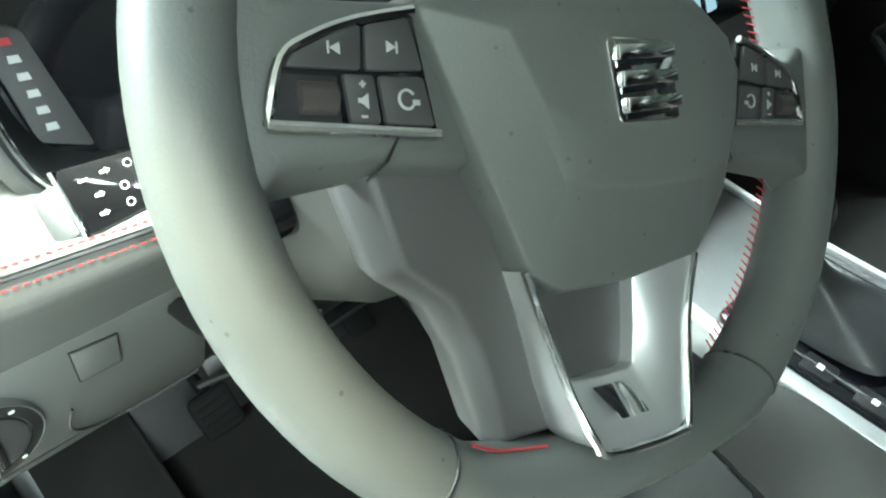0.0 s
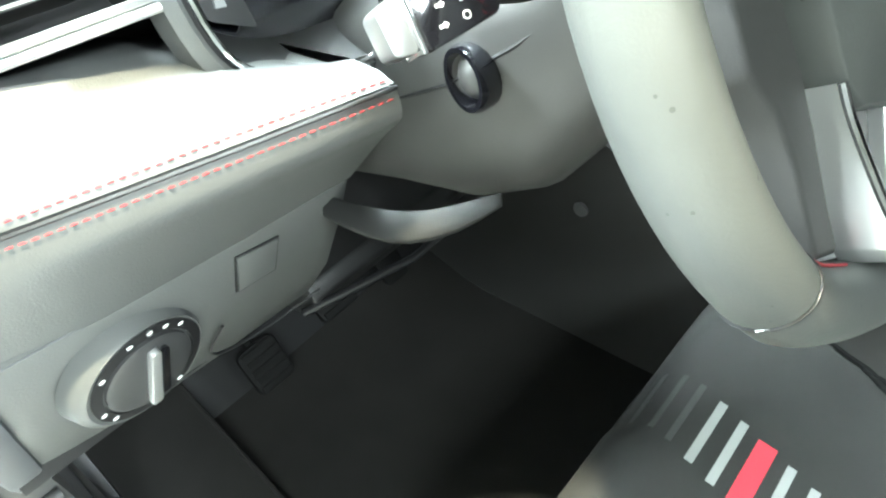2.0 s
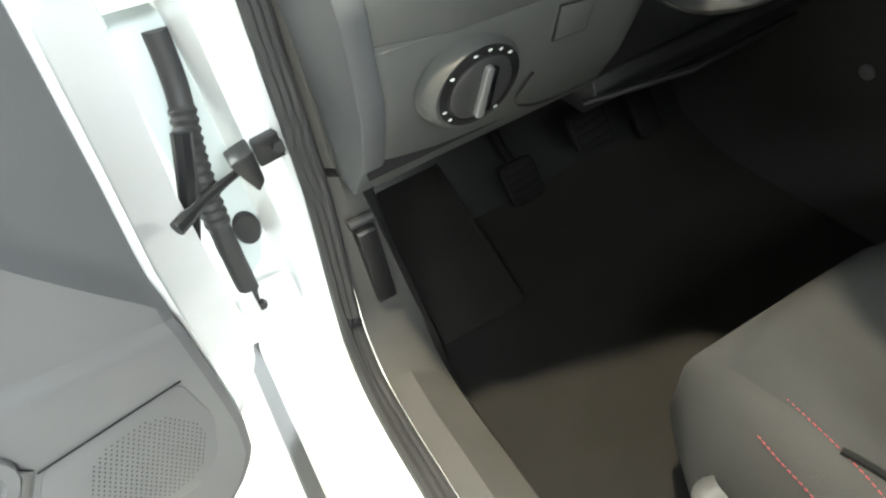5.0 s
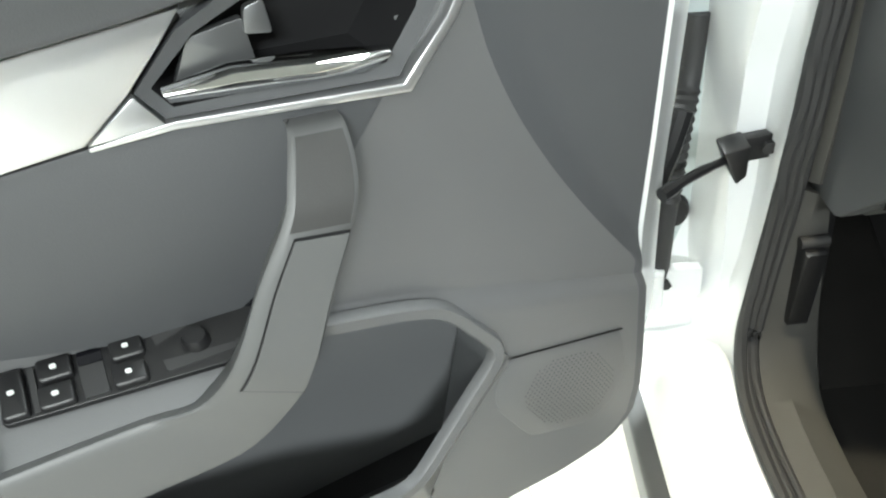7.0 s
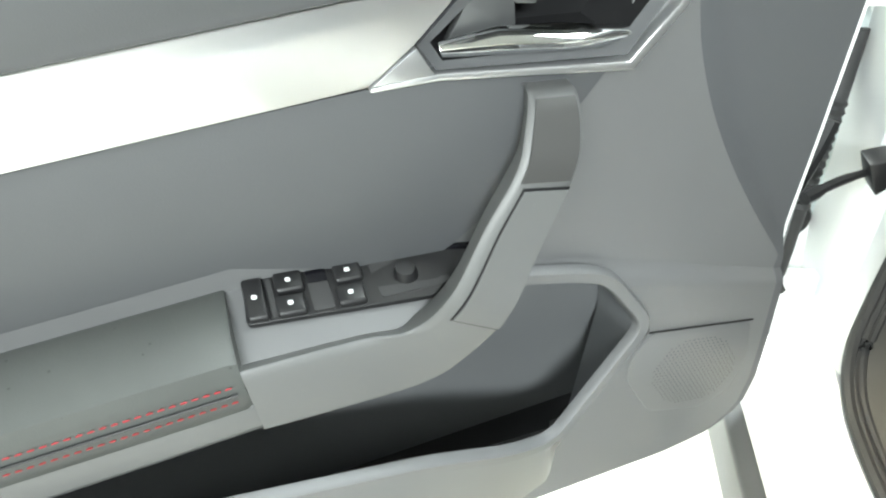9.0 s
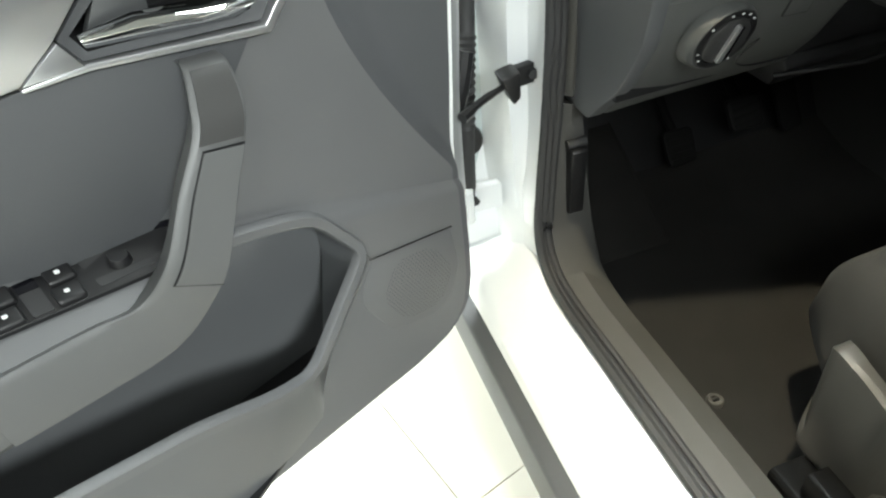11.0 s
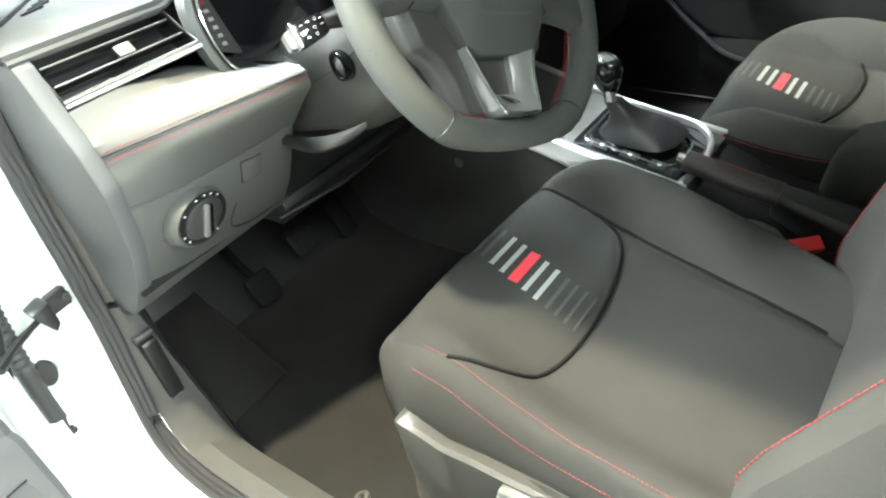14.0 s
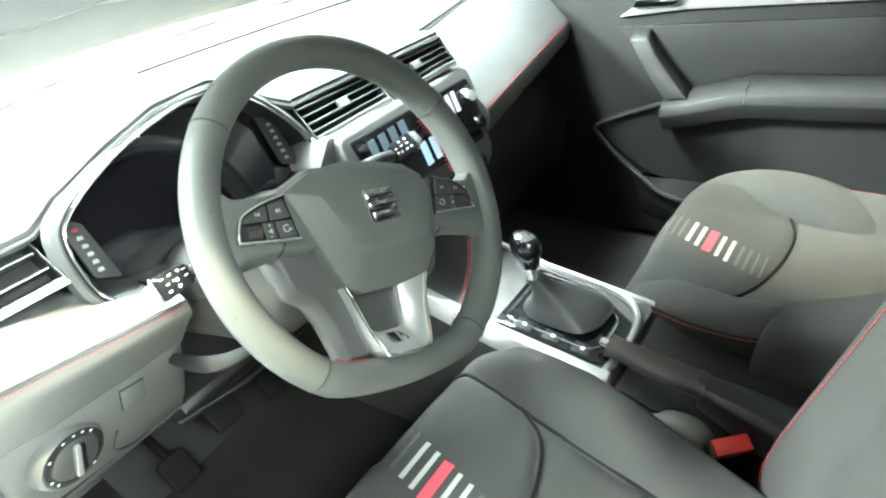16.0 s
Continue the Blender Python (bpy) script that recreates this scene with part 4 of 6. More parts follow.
part("shield", loft(B(), [cover_ring(-0.42 + 0.45 * k / 90) for k in range(91)]), SHIELD, cover)
# Black plates stand in for the shade around and under the lever.
part("recess_shade", prism(B(), rounded([(-0.146, 0.550), (-0.160, 0.564), (-0.200, 0.568), (-0.250, 0.563), (-0.304, 0.553), (-0.312, 0.542), (-0.308, 0.510), (-0.290, 0.488), (-0.170, 0.500)], 0.008), -0.6555, -0.640, YZ), BLACK, cover, "black plate as the shade in the lever recess")
part("gap_shade", prism(B(), rounded([(-0.228, 0.470), (-0.240, 0.492), (-0.280, 0.494), (-0.258, 0.466)], 0.005), -0.6640, -0.645, YZ), BLACK, cover, "black plate as the shade under the lever")
LEVER = [(-0.145, 0.541, 0.550), (-0.149, 0.528, 0.558), (-0.160, 0.515, 0.563), (-0.190, 0.503, 0.564), (-0.220, 0.496, 0.562), (-0.260, 0.492, 0.557), (-0.286, 0.496, 0.553), (-0.297, 0.506, 0.548), (-0.302, 0.522, 0.540)]
part("height_lever", loft(B(), [[(-0.652, y, a + (b - a) * f) if i in (0, 7) else (x + (0.006 if y in (-0.145, -0.302) else 0), y, a + (b - a) * f) for i, (x, f) in enumerate(((0, 0.02), (-0.667, 0.10), (-0.673, 0.38), (-0.669, 0.60), (-0.6655, 0.82), (-0.668, 0.93), (-0.665, 1.0), (0, 0.97)))] for y, a, b in LEVER]), PALE, cover, "pale grey height adjusting lever", bevel=0.0008)
rail = thing("seat_rail", "black steel seat rail bolted to the floor", "seat rail")
part("lower_rail", prism(B(), rounded([(-0.708, 0.350), (-0.655, 0.350), (-0.655, 0.392), (-0.664, 0.396), (-0.702, 0.396), (-0.708, 0.390)], 0.003), -0.50, -0.008, XZ), RAILBLACK, rail, bevel=0.002)
part("upper_rail", prism(B(), rounded([(-0.698, 0.398), (-0.668, 0.398), (-0.668, 0.436), (-0.698, 0.436)], 0.005), -0.48, -0.045, XZ), RAILBLACK, rail, bevel=0.002)
for y in (-0.09, -0.16):
    part("bolt", tube(B(), [(-0.690, y, 0.395), (-0.690, y, 0.404)], 0.007, 6), BLACK, rail, "steel bolt")
for s_ in (driver, passenger):
    part("seat_riser", prism(B(), [(0.02, -0.12), (-0.02, -0.24), (-0.40, -0.20), (-0.40, -0.12)], -0.21, 0.21, YZ), BLACK, s_)

# hinge cover between the driver's cushion and the handbrake
hinge_cover = thing("seat_hinge_cover", "pale grey rounded plastic seat hinge cover beside the handbrake", "seat trim")
part("body", loft(B(), [[(-0.100 + 0.026 * r * math.cos(a), -0.245 + 0.050 * r * math.sin(a), z) for a in [2 * math.pi * k / 28 for k in range(28)]] for r, z in ((1.0, 0.49), (1.0, 0.545), (0.96, 0.558), (0.82, 0.568), (0.55, 0.575), (0.2, 0.578))]), PALE, hinge_cover)

# belt buckle
buckle = thing("belt_buckle", "black seat belt buckle with a red release button", "belt buckle", m=pose(-0.110, -0.320, 0.563, 24, 0, -50))
part("housing", prism(B(), rounded([(-0.029, -0.10), (0.029, -0.10), (0.031, 0.0), (-0.031, 0.0)], 0.006), -0.014, 0.014, XZ), BLACK, buckle, bevel=0.004)
part("release_button", prism(B(), rounded([(-0.026, -0.002), (0.026, -0.002), (0.026, 0.010), (-0.026, 0.010)], 0.003), -0.012, 0.012, XZ), REDPLASTIC, buckle, "red plastic release button", bevel=0.003)
part("stalk", tube(B(), [(0, 0, -0.09), (0.0, -0.01, -0.16), (0, -0.02, -0.24)], 0.012, 8), BLACK, buckle)
# ---------------------------------------------------------------- steering wheel
RIM = Vector((0.0170, -0.0066, -0.016))
wheel = thing("steering_wheel", "grey leather flat-bottomed steering wheel, turned a little clockwise", "steering wheel", m=frame_at((-0.3389, 0.0233, 1.0157), (0.9135, -0.1625, -0.3729), (0.4064, 0.4069, 0.8181), (0.0188, -0.8989, 0.4378)))


def rim_at(a, extra=0.0):
    """Centre line of the rim, flattened at the bottom."""
    R = 0.1925 + extra
    x, y = R * math.cos(a), R * math.sin(a)
    cut = -0.168 - extra
    if y < cut:
        y = cut + (y - cut) * 0.42
    return RIM + Vector((x, y, 0))


ring = [rim_at(2 * math.pi * k / 96) for k in range(96)]
rim = part("rim", tube(B(), ring, 0.0186, 28, True, flat=1.15), LEATHER, wheel, "grey leather rim")
for a in (149, 42, 235, 305):
    c, t = rim_at(radians(a)), radians(a)
    d = Vector((math.cos(t), math.sin(t), 0))
    part("rim_seam", tube(B(), [c + 0.0188 * (math.cos(q) * d + 1.15 * math.sin(q) * Vector((0, 0, 1))) for q in [2 * math.pi * k / 24 for k in range(24)]], 0.0009, 6, True), BLACK, rim, "stitched rim seam")
for a0, a1 in ((-54, -14), (14, 41), (152, 234)):
    pts = []
    steps = int((a1 - a0) * 0.62)
    for k in range(steps + 1):
        t = radians(a0 + (a1 - a0) * k / steps)
        c = rim_at(t)
        d = Vector((math.cos(t), math.sin(t), 0))
        pts.append((c - d * 0.0136 + Vector((0, 0, -0.0150)), d))
    bm = B()
    for (p, d), (q, e) in list(zip(pts, pts[1:])):
        o = Vector((0, 0, 0.0030)) + d * 0.0032
        tube(bm, [p + o - d * 0.0004, (p + q) / 2 - d * 0.0010, q - o - d * 0.0004], 0.0006, 5)
    part("stitching", bm, RED, rim, "red thread stitching")
part("stitching", tube(B(), spline([RIM + (rim_at(radians(a)) - RIM) * 0.905 + Vector((0, 0, 0.010)) for a in (238, 243, 248, 253)], 6), 0.0007, 6), RED, rim, "red thread stitching")
# hub: faceted airbag cover
base = [(-0.096, 0.019), (-0.060, 0.040), (-0.018, 0.049), (0.030, 0.048), (0.070, 0.043), (0.094, 0.029), (0.104, 0.008), (0.101, -0.025), (0.091, -0.058), (0.066, -0.088), (0.014, -0.096), (-0.030, -0.097), (-0.0465, -0.088), (-0.0690, -0.0404)]
face = [(-0.068, 0.011), (-0.044, 0.030), (-0.014, 0.038), (0.028, 0.037), (0.062, 0.032), (0.082, 0.020), (0.090, 0.004), (0.086, -0.020), (0.075, -0.045), (0.056, -0.050), (0.012, -0.053), (-0.018, -0.053), (-0.0349, -0.0493), (-0.050, -0.018)]
c0 = Vector((0.01, -0.02, 0))
rings = [[Vector((a, b, -0.020)) for a, b in base], [Vector((a, b, 0.000)) for a, b in base], [Vector((a * 0.985, b * 0.985, 0.005)) for a, b in base],
         [Vector((a, b, 0.0165)) * 1 for a, b in face], [c0 + (Vector((a, b, 0)) - c0) * 0.93 + Vector((0, 0, 0.0190)) for a, b in face], [c0 + (Vector((a, b, 0)) - c0) * 0.5 + Vector((0, 0, 0.0215)) for a, b in face]]
part("airbag_cover", loft(B(), rings), LEATHER, wheel, "grey faceted airbag cover", bevel=0.0012, segs=2)
# emblem: a chrome plate with slanting bars
emb = part("emblem", prism(B(), rounded([(-0.0130, 0.0105), (0.0290, 0.0125), (0.0340, -0.0230), (-0.0065, -0.0262)], 0.004), 0.0195, 0.0225, XY), CHROME, wheel, "polished chrome emblem plate", bevel=0.001)
for b in (0.0040, -0.0070, -0.0180):
    part("bar", prism(B(), [(-0.0100 + (0.0115 - b) * 0.2, b + 0.003), (0.0275 + (0.0115 - b) * 0.15, b + 0.0065), (0.0275 + (0.0115 - b) * 0.15, b + 0.0005), (-0.0100 + (0.0115 - b) * 0.2, b - 0.004)], 0.022, 0.0255, XY), CHROME, emb, bevel=0.0012)
    part("gap", prism(B(), [(-0.009 + (0.0115 - b) * 0.2, b - 0.0037), (0.021 + (0.0115 - b) * 0.15, b - 0.0001), (0.021 + (0.0115 - b) * 0.15, b - 0.0022), (-0.009 + (0.0115 - b) * 0.2, b - 0.0064)], 0.022, 0.0232, XY), GLOSS, emb)
# spokes and rear cover
for sx, xa, xb, xc in ((-1, 0.115, 0.147, 0.172), (1, 0.130, 0.175, 0.206)):
    part("spoke", loft(B(), [[(sx * 0.07, 0.024, -0.022), (sx * 0.07, 0.024, 0.0), (sx * 0.07, -0.040, 0.0), (sx * 0.07, -0.048, -0.022)], [(sx * xa, 0.020, -0.024), (sx * xa, 0.020, 0.0), (sx * xa, -0.036, 0.0), (sx * xa, -0.046, -0.022)],
                              [(sx * xb, 0.024, -0.028), (sx * xb, 0.018, -0.002), (sx * xb, -0.038, -0.001), (sx * xb, -0.052, -0.024)], [(sx * xc, 0.050, -0.028), (sx * xc, 0.042, -0.006), (sx * xc, -0.062, -0.006), (sx * xc, -0.078, -0.026)]]), LEATHER, wheel, bevel=0.004, segs=3)
    part("spoke_seam", tube(B(), [(sx * 0.110, -0.0450, -0.016), (sx * 0.109, -0.0385, 0.0004), (sx * 0.104, -0.030, 0.0008)], 0.0008, 6), BLACK, wheel)
cov = [(-0.118, 0.015), (-0.05, 0.05), (0.05, 0.05), (0.118, 0.015), (0.122, -0.045), (0.108, -0.083), (0.084, -0.098), (0.070, -0.122), (0.056, -0.165), (-0.056, -0.165), (-0.070, -0.122), (-0.084, -0.098), (-0.108, -0.083), (-0.122, -0.045)]
mx = lambda a, k: 0.004 + (a - 0.004) * k
rings = [[(mx(a, 0.9), b * 0.97, -0.012) for a, b in cov], [(mx(a, 0.98), b, -0.026) for a, b in cov], [(mx(a, 0.92), b * 0.96, -0.050) for a, b in cov], [(mx(a, 0.62), b * 0.55, -0.075) for a, b in cov]]
part("rear_cover", loft(B(), rings), COLUMN, wheel, "grey plastic rear cover", bevel=0.003)
# lower spoke: satin fork edged in chrome
fork_out = [(-0.0486, -0.0855, 0.003), (-0.0430, -0.103, 0.004), (-0.0345, -0.1387, 0.011), (-0.0275, -0.1590, 0.017), (-0.0190, -0.1665, 0.018), (0.0250, -0.1675, 0.018), (0.0370, -0.1620, 0.016), (0.0500, -0.118, 0.008), (0.0654, -0.0871, 0.003)]
fork_in = [(-0.0430, -0.0880, -0.004), (-0.0375, -0.103, -0.004), (-0.0250, -0.1335, -0.004), (-0.0180, -0.1385, -0.004), (-0.0080, -0.1395, -0.004), (0.0180, -0.1395, -0.004), (0.0225, -0.1370, -0.004), (0.0245, -0.118, -0.004), (0.0260, -0.090, -0.004)]
bm = B()
rows = [[bm.verts.new(p) for p in r] for r in ([(a, b, -0.014) for a, b, d in fork_out], fork_out, fork_in, [(a, b, -0.030) for a, b, d in fork_in])]
for r, q in zip(rows, rows[1:]):
    for i in range(len(r) - 1):
        bm.faces.new((r[i], r[i + 1], q[i + 1], q[i]))
fork = part("lower_spoke", bm, SATIN, wheel, "satin silver lower spoke", bevel=0.0012)
part("chrome_edge", tube(B(), spline(fork_out, 5), 0.0022, 8), CHROME, fork, "polished chrome edge")
part("hollow", prism(B(), [(a, b) for a, b, d in fork_in], -0.028, -0.022, XY), DARK, fork, "dark hollow in the spoke")
part("hollow_rib", prism(B(), [(0.008, -0.092), (0.010, -0.139), (0.0235, -0.139), (0.0245, -0.092)], -0.023, -0.014, XY), BLACK, fork)
RAMP = lambda a, b, d: (a - 0.008, b, d + (-0.1395 - b) / 0.021 * 0.024 - 0.004)
part("badge", prism(B(), [(-0.002, -0.1425), (0.001, -0.1545), (0.006, -0.1545), (0.010, -0.1425)], 0.0, 0.0018, RAMP), GLOSS, fork, "small dark badge", bevel=0.0005)
part("badge", prism(B(), [(0.0125, -0.1425), (0.0095, -0.1545), (0.019, -0.1545), (0.0215, -0.1425)], 0.0, 0.0018, RAMP), CHROME, fork, "small chrome badge", bevel=0.0005)


# control pads
def pad(right):
    X = (lambda a: 0.016 - a) if right else (lambda a: a)
    up_ = 0.008 if right else 0.0
    q = lambda pts: [(X(a), b + up_) for a, b in pts]
    out = q([(-0.096, 0.0170), (-0.120, 0.0110), (-0.138, 0.0035), (-0.149, -0.005), (-0.1550, -0.0265), (-0.0875, -0.0285)])
    p = part("control_pad", prism(B(), out, -0.002, 0.0035, XY), GLOSS, wheel, "glossy black button pad", bevel=0.001)
    part("chrome_frame", tube(B(), spline([(a, b, 0.004) for a, b in out[:5]], 4) + [(a, b, 0.004) for a, b in out[5:]], 0.0021, 8), CHROME, p, "chrome pad frame")
    keys = [q(k) for k in ([(-0.128, 0.0060), (-0.145, -0.003), (-0.148, -0.0075), (-0.120, -0.0070), (-0.119, 0.0090)], [(-0.117, 0.0092), (-0.118, -0.0070), (-0.094, -0.0055), (-0.099, 0.0135)], [(-0.127, -0.0085), (-0.125, -0.0255), (-0.113, -0.0255), (-0.115, -0.0085)], [(-0.113, -0.0085), (-0.111, -0.0255), (-0.090, -0.0260), (-0.094, -0.0080)])]
    for k in keys:
        part("key", prism(B(), rounded(k, 0.0012, 2), 0.003, 0.0055, XY), RUBBER, p, bevel=0.0006)
    part("thumb_wheel", tube(B(), [(X(-0.1435), -0.0172 + up_, 0.0025), (X(-0.1300), -0.0172 + up_, 0.0025)], 0.0060, 16), GRIP, p, "dark ribbed thumb wheel")
    part("wheel_bed", prism(B(), q([(-0.149, -0.0095), (-0.1525, -0.0255), (-0.128, -0.0255), (-0.129, -0.0095)]), 0.003, 0.0042, XY), BLACK, p)

    def mark(pts):
        part("symbol", prism(B(), q(pts), 0.0053, 0.0060, XY), DIMMARK, p)
    for a, b, f in ((-0.130, 0.0000, -1), (-0.107, 0.0020, 1)):
        mark([(a - f * 0.0022, b - 0.0021), (a + f * 0.0016, b), (a - f * 0.0022, b + 0.0021)])
        mark([(a + f * 0.0017, b - 0.0021), (a + f * 0.0024, b - 0.0021), (a + f * 0.0024, b + 0.0021), (a + f * 0.0017, b + 0.0021)])
    for b in (-0.0118, -0.0232):
        mark([(-0.1211, b - 0.0004), (-0.1187, b - 0.0004), (-0.1187, b + 0.0004), (-0.1211, b + 0.0004)])
    mark([(-0.1203, -0.0130), (-0.1195, -0.0130), (-0.1195, -0.0106), (-0.1203, -0.0106)])
    mark([(-0.1220, -0.0185), (-0.1206, -0.0185), (-0.1180, -0.0205), (-0.1180, -0.0150), (-0.1206, -0.0168), (-0.1220, -0.0168)])
    part("symbol", tube(B(), [(X(-0.102 + 0.0034 * math.cos(t)), -0.0165 + up_ + 0.0034 * math.sin(t), 0.0058) for t in [0.6 + 5.0 * k / 14 for k in range(15)]], 0.0006, 5), DIMMARK, p)
    mark([(-0.0995, -0.0185), (-0.0965, -0.0185), (-0.0965, -0.0165), (-0.0995, -0.0165)])


pad(False)
pad(True)
# column and stalks
column = thing("steering_column", "grey plastic steering column shroud", "steering column")
rings = []
for y, zc, w, h in ((0.085, 0.985, 0.066, 0.052), (0.11, 0.968, 0.084, 0.082), (0.15, 0.940, 0.098, 0.104), (0.20, 0.916, 0.107, 0.103), (0.26, 0.905, 0.112, 0.098), (0.34, 0.89, 0.115, 0.10), (0.42, 0.88, 0.11, 0.10)):
    rr = []
    for k in range(24):
        a = 2 * math.pi * k / 24
        ca, sa = math.cos(a), math.sin(a)
        rr.append((-0.338 + w * math.copysign(abs(ca) ** 0.55, ca), y, zc + (h if sa < 0 else h * 0.62) * math.copysign(abs(sa) ** 0.62, sa)))
    rings.append(rr)
part("shroud", loft(B(), rings), COLUMN, column)
part("shroud_seam", tube(B(), [(-0.418, 0.115, 0.985), (-0.4345, 0.15, 0.955), (-0.4435, 0.195, 0.925), (-0.4505, 0.255, 0.898)], 0.0014, 6), BLACK, column)
key = part("lock_collar", loft(B(), [[Vector((-0.443, 0.176, 0.934)) + r * (math.cos(t) * Vector((0.25, 0.9, -0.35)).normalized() + math.sin(t) * Vector((0.1, 0.34, 0.93)).normalized()) + Vector((-1, -0.1, 0.2)).normalized() * d for t in [2 * math.pi * k / 20 for k in range(20)]] for r, d in ((0.0205, -0.03), (0.0205, 0.004), (0.019, 0.008), (0.016, 0.008), (0.014, -0.002))]), GLOSS, column, "dark metal collar")
part("collar_insert", loft(B(), [[Vector((-0.443, 0.176, 0.934)) + r * (math.cos(t) * Vector((0.25, 0.9, -0.35)).normalized() + math.sin(t) * Vector((0.1, 0.34, 0.93)).normalized()) + Vector((-1, -0.1, 0.2)).normalized() * d for t in [2 * math.pi * k / 16 for k in range(16)]] for r, d in ((0.014, -0.006), (0.0125, 0.000), (0.007, 0.005), (0.002, 0.0065))]), COLUMN, key, "grey insert")
scoop = []
for u in range(9):
    c = Vector((-0.505, 0.262, 0.846)).lerp(Vector((-0.440, 0.160, 0.852)), u / 8) + Vector((-0.010, -0.006, -0.012)) * math.sin(math.pi * u / 8)
    w = 0.005 + 0.007 * math.sin(math.pi * min(1, 0.12 + u / 9)) ** 0.7
    scoop.append([c + Vector((-0.35 * w, -0.3 * w, -0.75 * w)), c + Vector((-0.5 * w, -0.4 * w, -0.35 * w)), c + Vector((-0.2 * w, -0.1 * w, 0.1 * w)), c + Vector((0.5 * w, 0.4 * w, 0.7 * w)), c + Vector((0.75 * w, 0.5 * w, 0.55 * w)), c + Vector((0.2 * w, 0.2 * w, -0.6 * w))])
part("adjusting_lever", loft(B(), scoop), LEVERSHADE, column, "plastic adjusting lever darkened as shade", bevel=0.0015)


def stalk(name, label, m, flip):
    s_ = thing(name, label, "stalk", m=m @ Matrix.Scale(0.80, 4))
    part("arm", tube(B(), [(0.10, 0.0, -0.012), (0.06, 0, -0.006), (0.04, 0, 0)], [0.012, 0.011, 0.010], 12), BLACK, s_)
    head = part("head", prism(B(), rounded([(-0.005, -0.0185), (0.040, -0.0155), (0.040, 0.012), (-0.005, 0.0175)], 0.005), -0.011, 0.011, XZ), GLOSS, s_, "black stalk head with pale symbols", bevel=0.003)
    part("cap", prism(B(), rounded([(-0.020, -0.0140), (-0.007, -0.016), (-0.007, 0.0125), (-0.020, 0.009)], 0.004), -0.009, 0.011, XZ), CAPMETAL, s_, "grey metal end cap", bevel=0.003)
    part("cap_ring", prism(B(), rounded([(-0.0072, -0.0178), (-0.0046, -0.0178), (-0.0046, 0.0178), (-0.0072, 0.0178)], 0.001), -0.0118, 0.012, XZ), CHROME, s_, "thin chrome ring", bevel=0.001)
    for i, (a, b) in enumerate(((0.006, 0.008), (0.017, 0.0085), (0.028, 0.008), (0.035, 0.006), (0.010, -0.001), (0.022, -0.0015), (0.034, -0.002), (0.008, -0.010), (0.021, -0.010))):
        if i % 3 == 2:
            part("symbol", tube(B(), [(a + 0.0019 * math.cos(t), -0.0112, b + 0.0019 * math.sin(t)) for t in [math.pi * 2 * k / 10 for k in range(10)]], 0.00035, 5, True), MARK, head)
        else:
            part("symbol", prism(B(), [(a - 0.0024, b - 0.0008), (a - 0.0024, b + 0.0008), (a + 0.0004, b + 0.0008), (a + 0.0004, b + 0.0016), (a + 0.0024, b), (a + 0.0004, b - 0.0016), (a + 0.0004, b - 0.0008)][::1 if i % 2 else -1] if i % 3 == 1 else [(a - 0.0022, b - 0.0005), (a + 0.0022, b - 0.0005), (a + 0.0022, b + 0.0006), (a - 0.0022, b + 0.0006)], -0.0120, -0.0110, XZ), MARK, head)
    return s_


def facing(o, along, face):
    """A frame with x along a line and its -y side turned to face."""
    x = Vector(along).normalized()
    f = Vector(face)
    y = -(f - f.dot(x) * x).normalized()
    return frame_at(o, x, y, x.cross(y))


stalk("indicator_stalk", "black indicator stalk with silver end cap", facing((-0.540, 0.118, 1.015), (0.9, -0.25, 0.1), (-0.5, -0.75, 0.45)), False)
stalk("wiper_stalk", "black wiper stalk with silver end cap", facing((-0.130, 0.120, 0.985), (-0.95, 0.22, -0.12), (-0.3, -0.6, 0.75)), True)
# ---------------------------------------------------------------- dashboard
dash = thing("dashboard", "soft grey dashboard with red stitching and silver-edged vents", "dashboard")
# profile (depth, height) of the driver's end, section by section
SEC = {
    -0.725: [(0.390, 0.672), (0.34, 0.735), (0.300, 0.80), (0.283, 0.868), (0.278, 0.900), (0.283, 0.918), (0.285, 0.932), (0.298, 0.957), (0.312, 0.985)],
    -0.66: [(0.378, 0.683), (0.325, 0.740), (0.287, 0.80), (0.272, 0.860), (0.256, 0.900), (0.250, 0.920), (0.255, 0.936), (0.280, 0.962), (0.298, 0.990)],
    -0.57: [(0.360, 0.696), (0.312, 0.750), (0.278, 0.81), (0.262, 0.860), (0.232, 0.902), (0.218, 0.922), (0.222, 0.939), (0.258, 0.966), (0.282, 0.972)],
    -0.485: [(0.345, 0.708), (0.305, 0.760), (0.272, 0.82), (0.252, 0.862), (0.212, 0.905), (0.192, 0.925), (0.193, 0.942), (0.225, 0.952), (0.262, 0.940)],
}
XS = [-0.725, -0.66, -0.57, -0.485]


def dash_pt(x, i):
    return float(np.interp(x, XS, [SEC[k][i][0] for k in XS])), float(np.interp(x, XS, [SEC[k][i][1] for k in XS]))


def section(x, lo, hi):
    return [(x, *dash_pt(x, i)) for i in range(lo, hi + 1)]


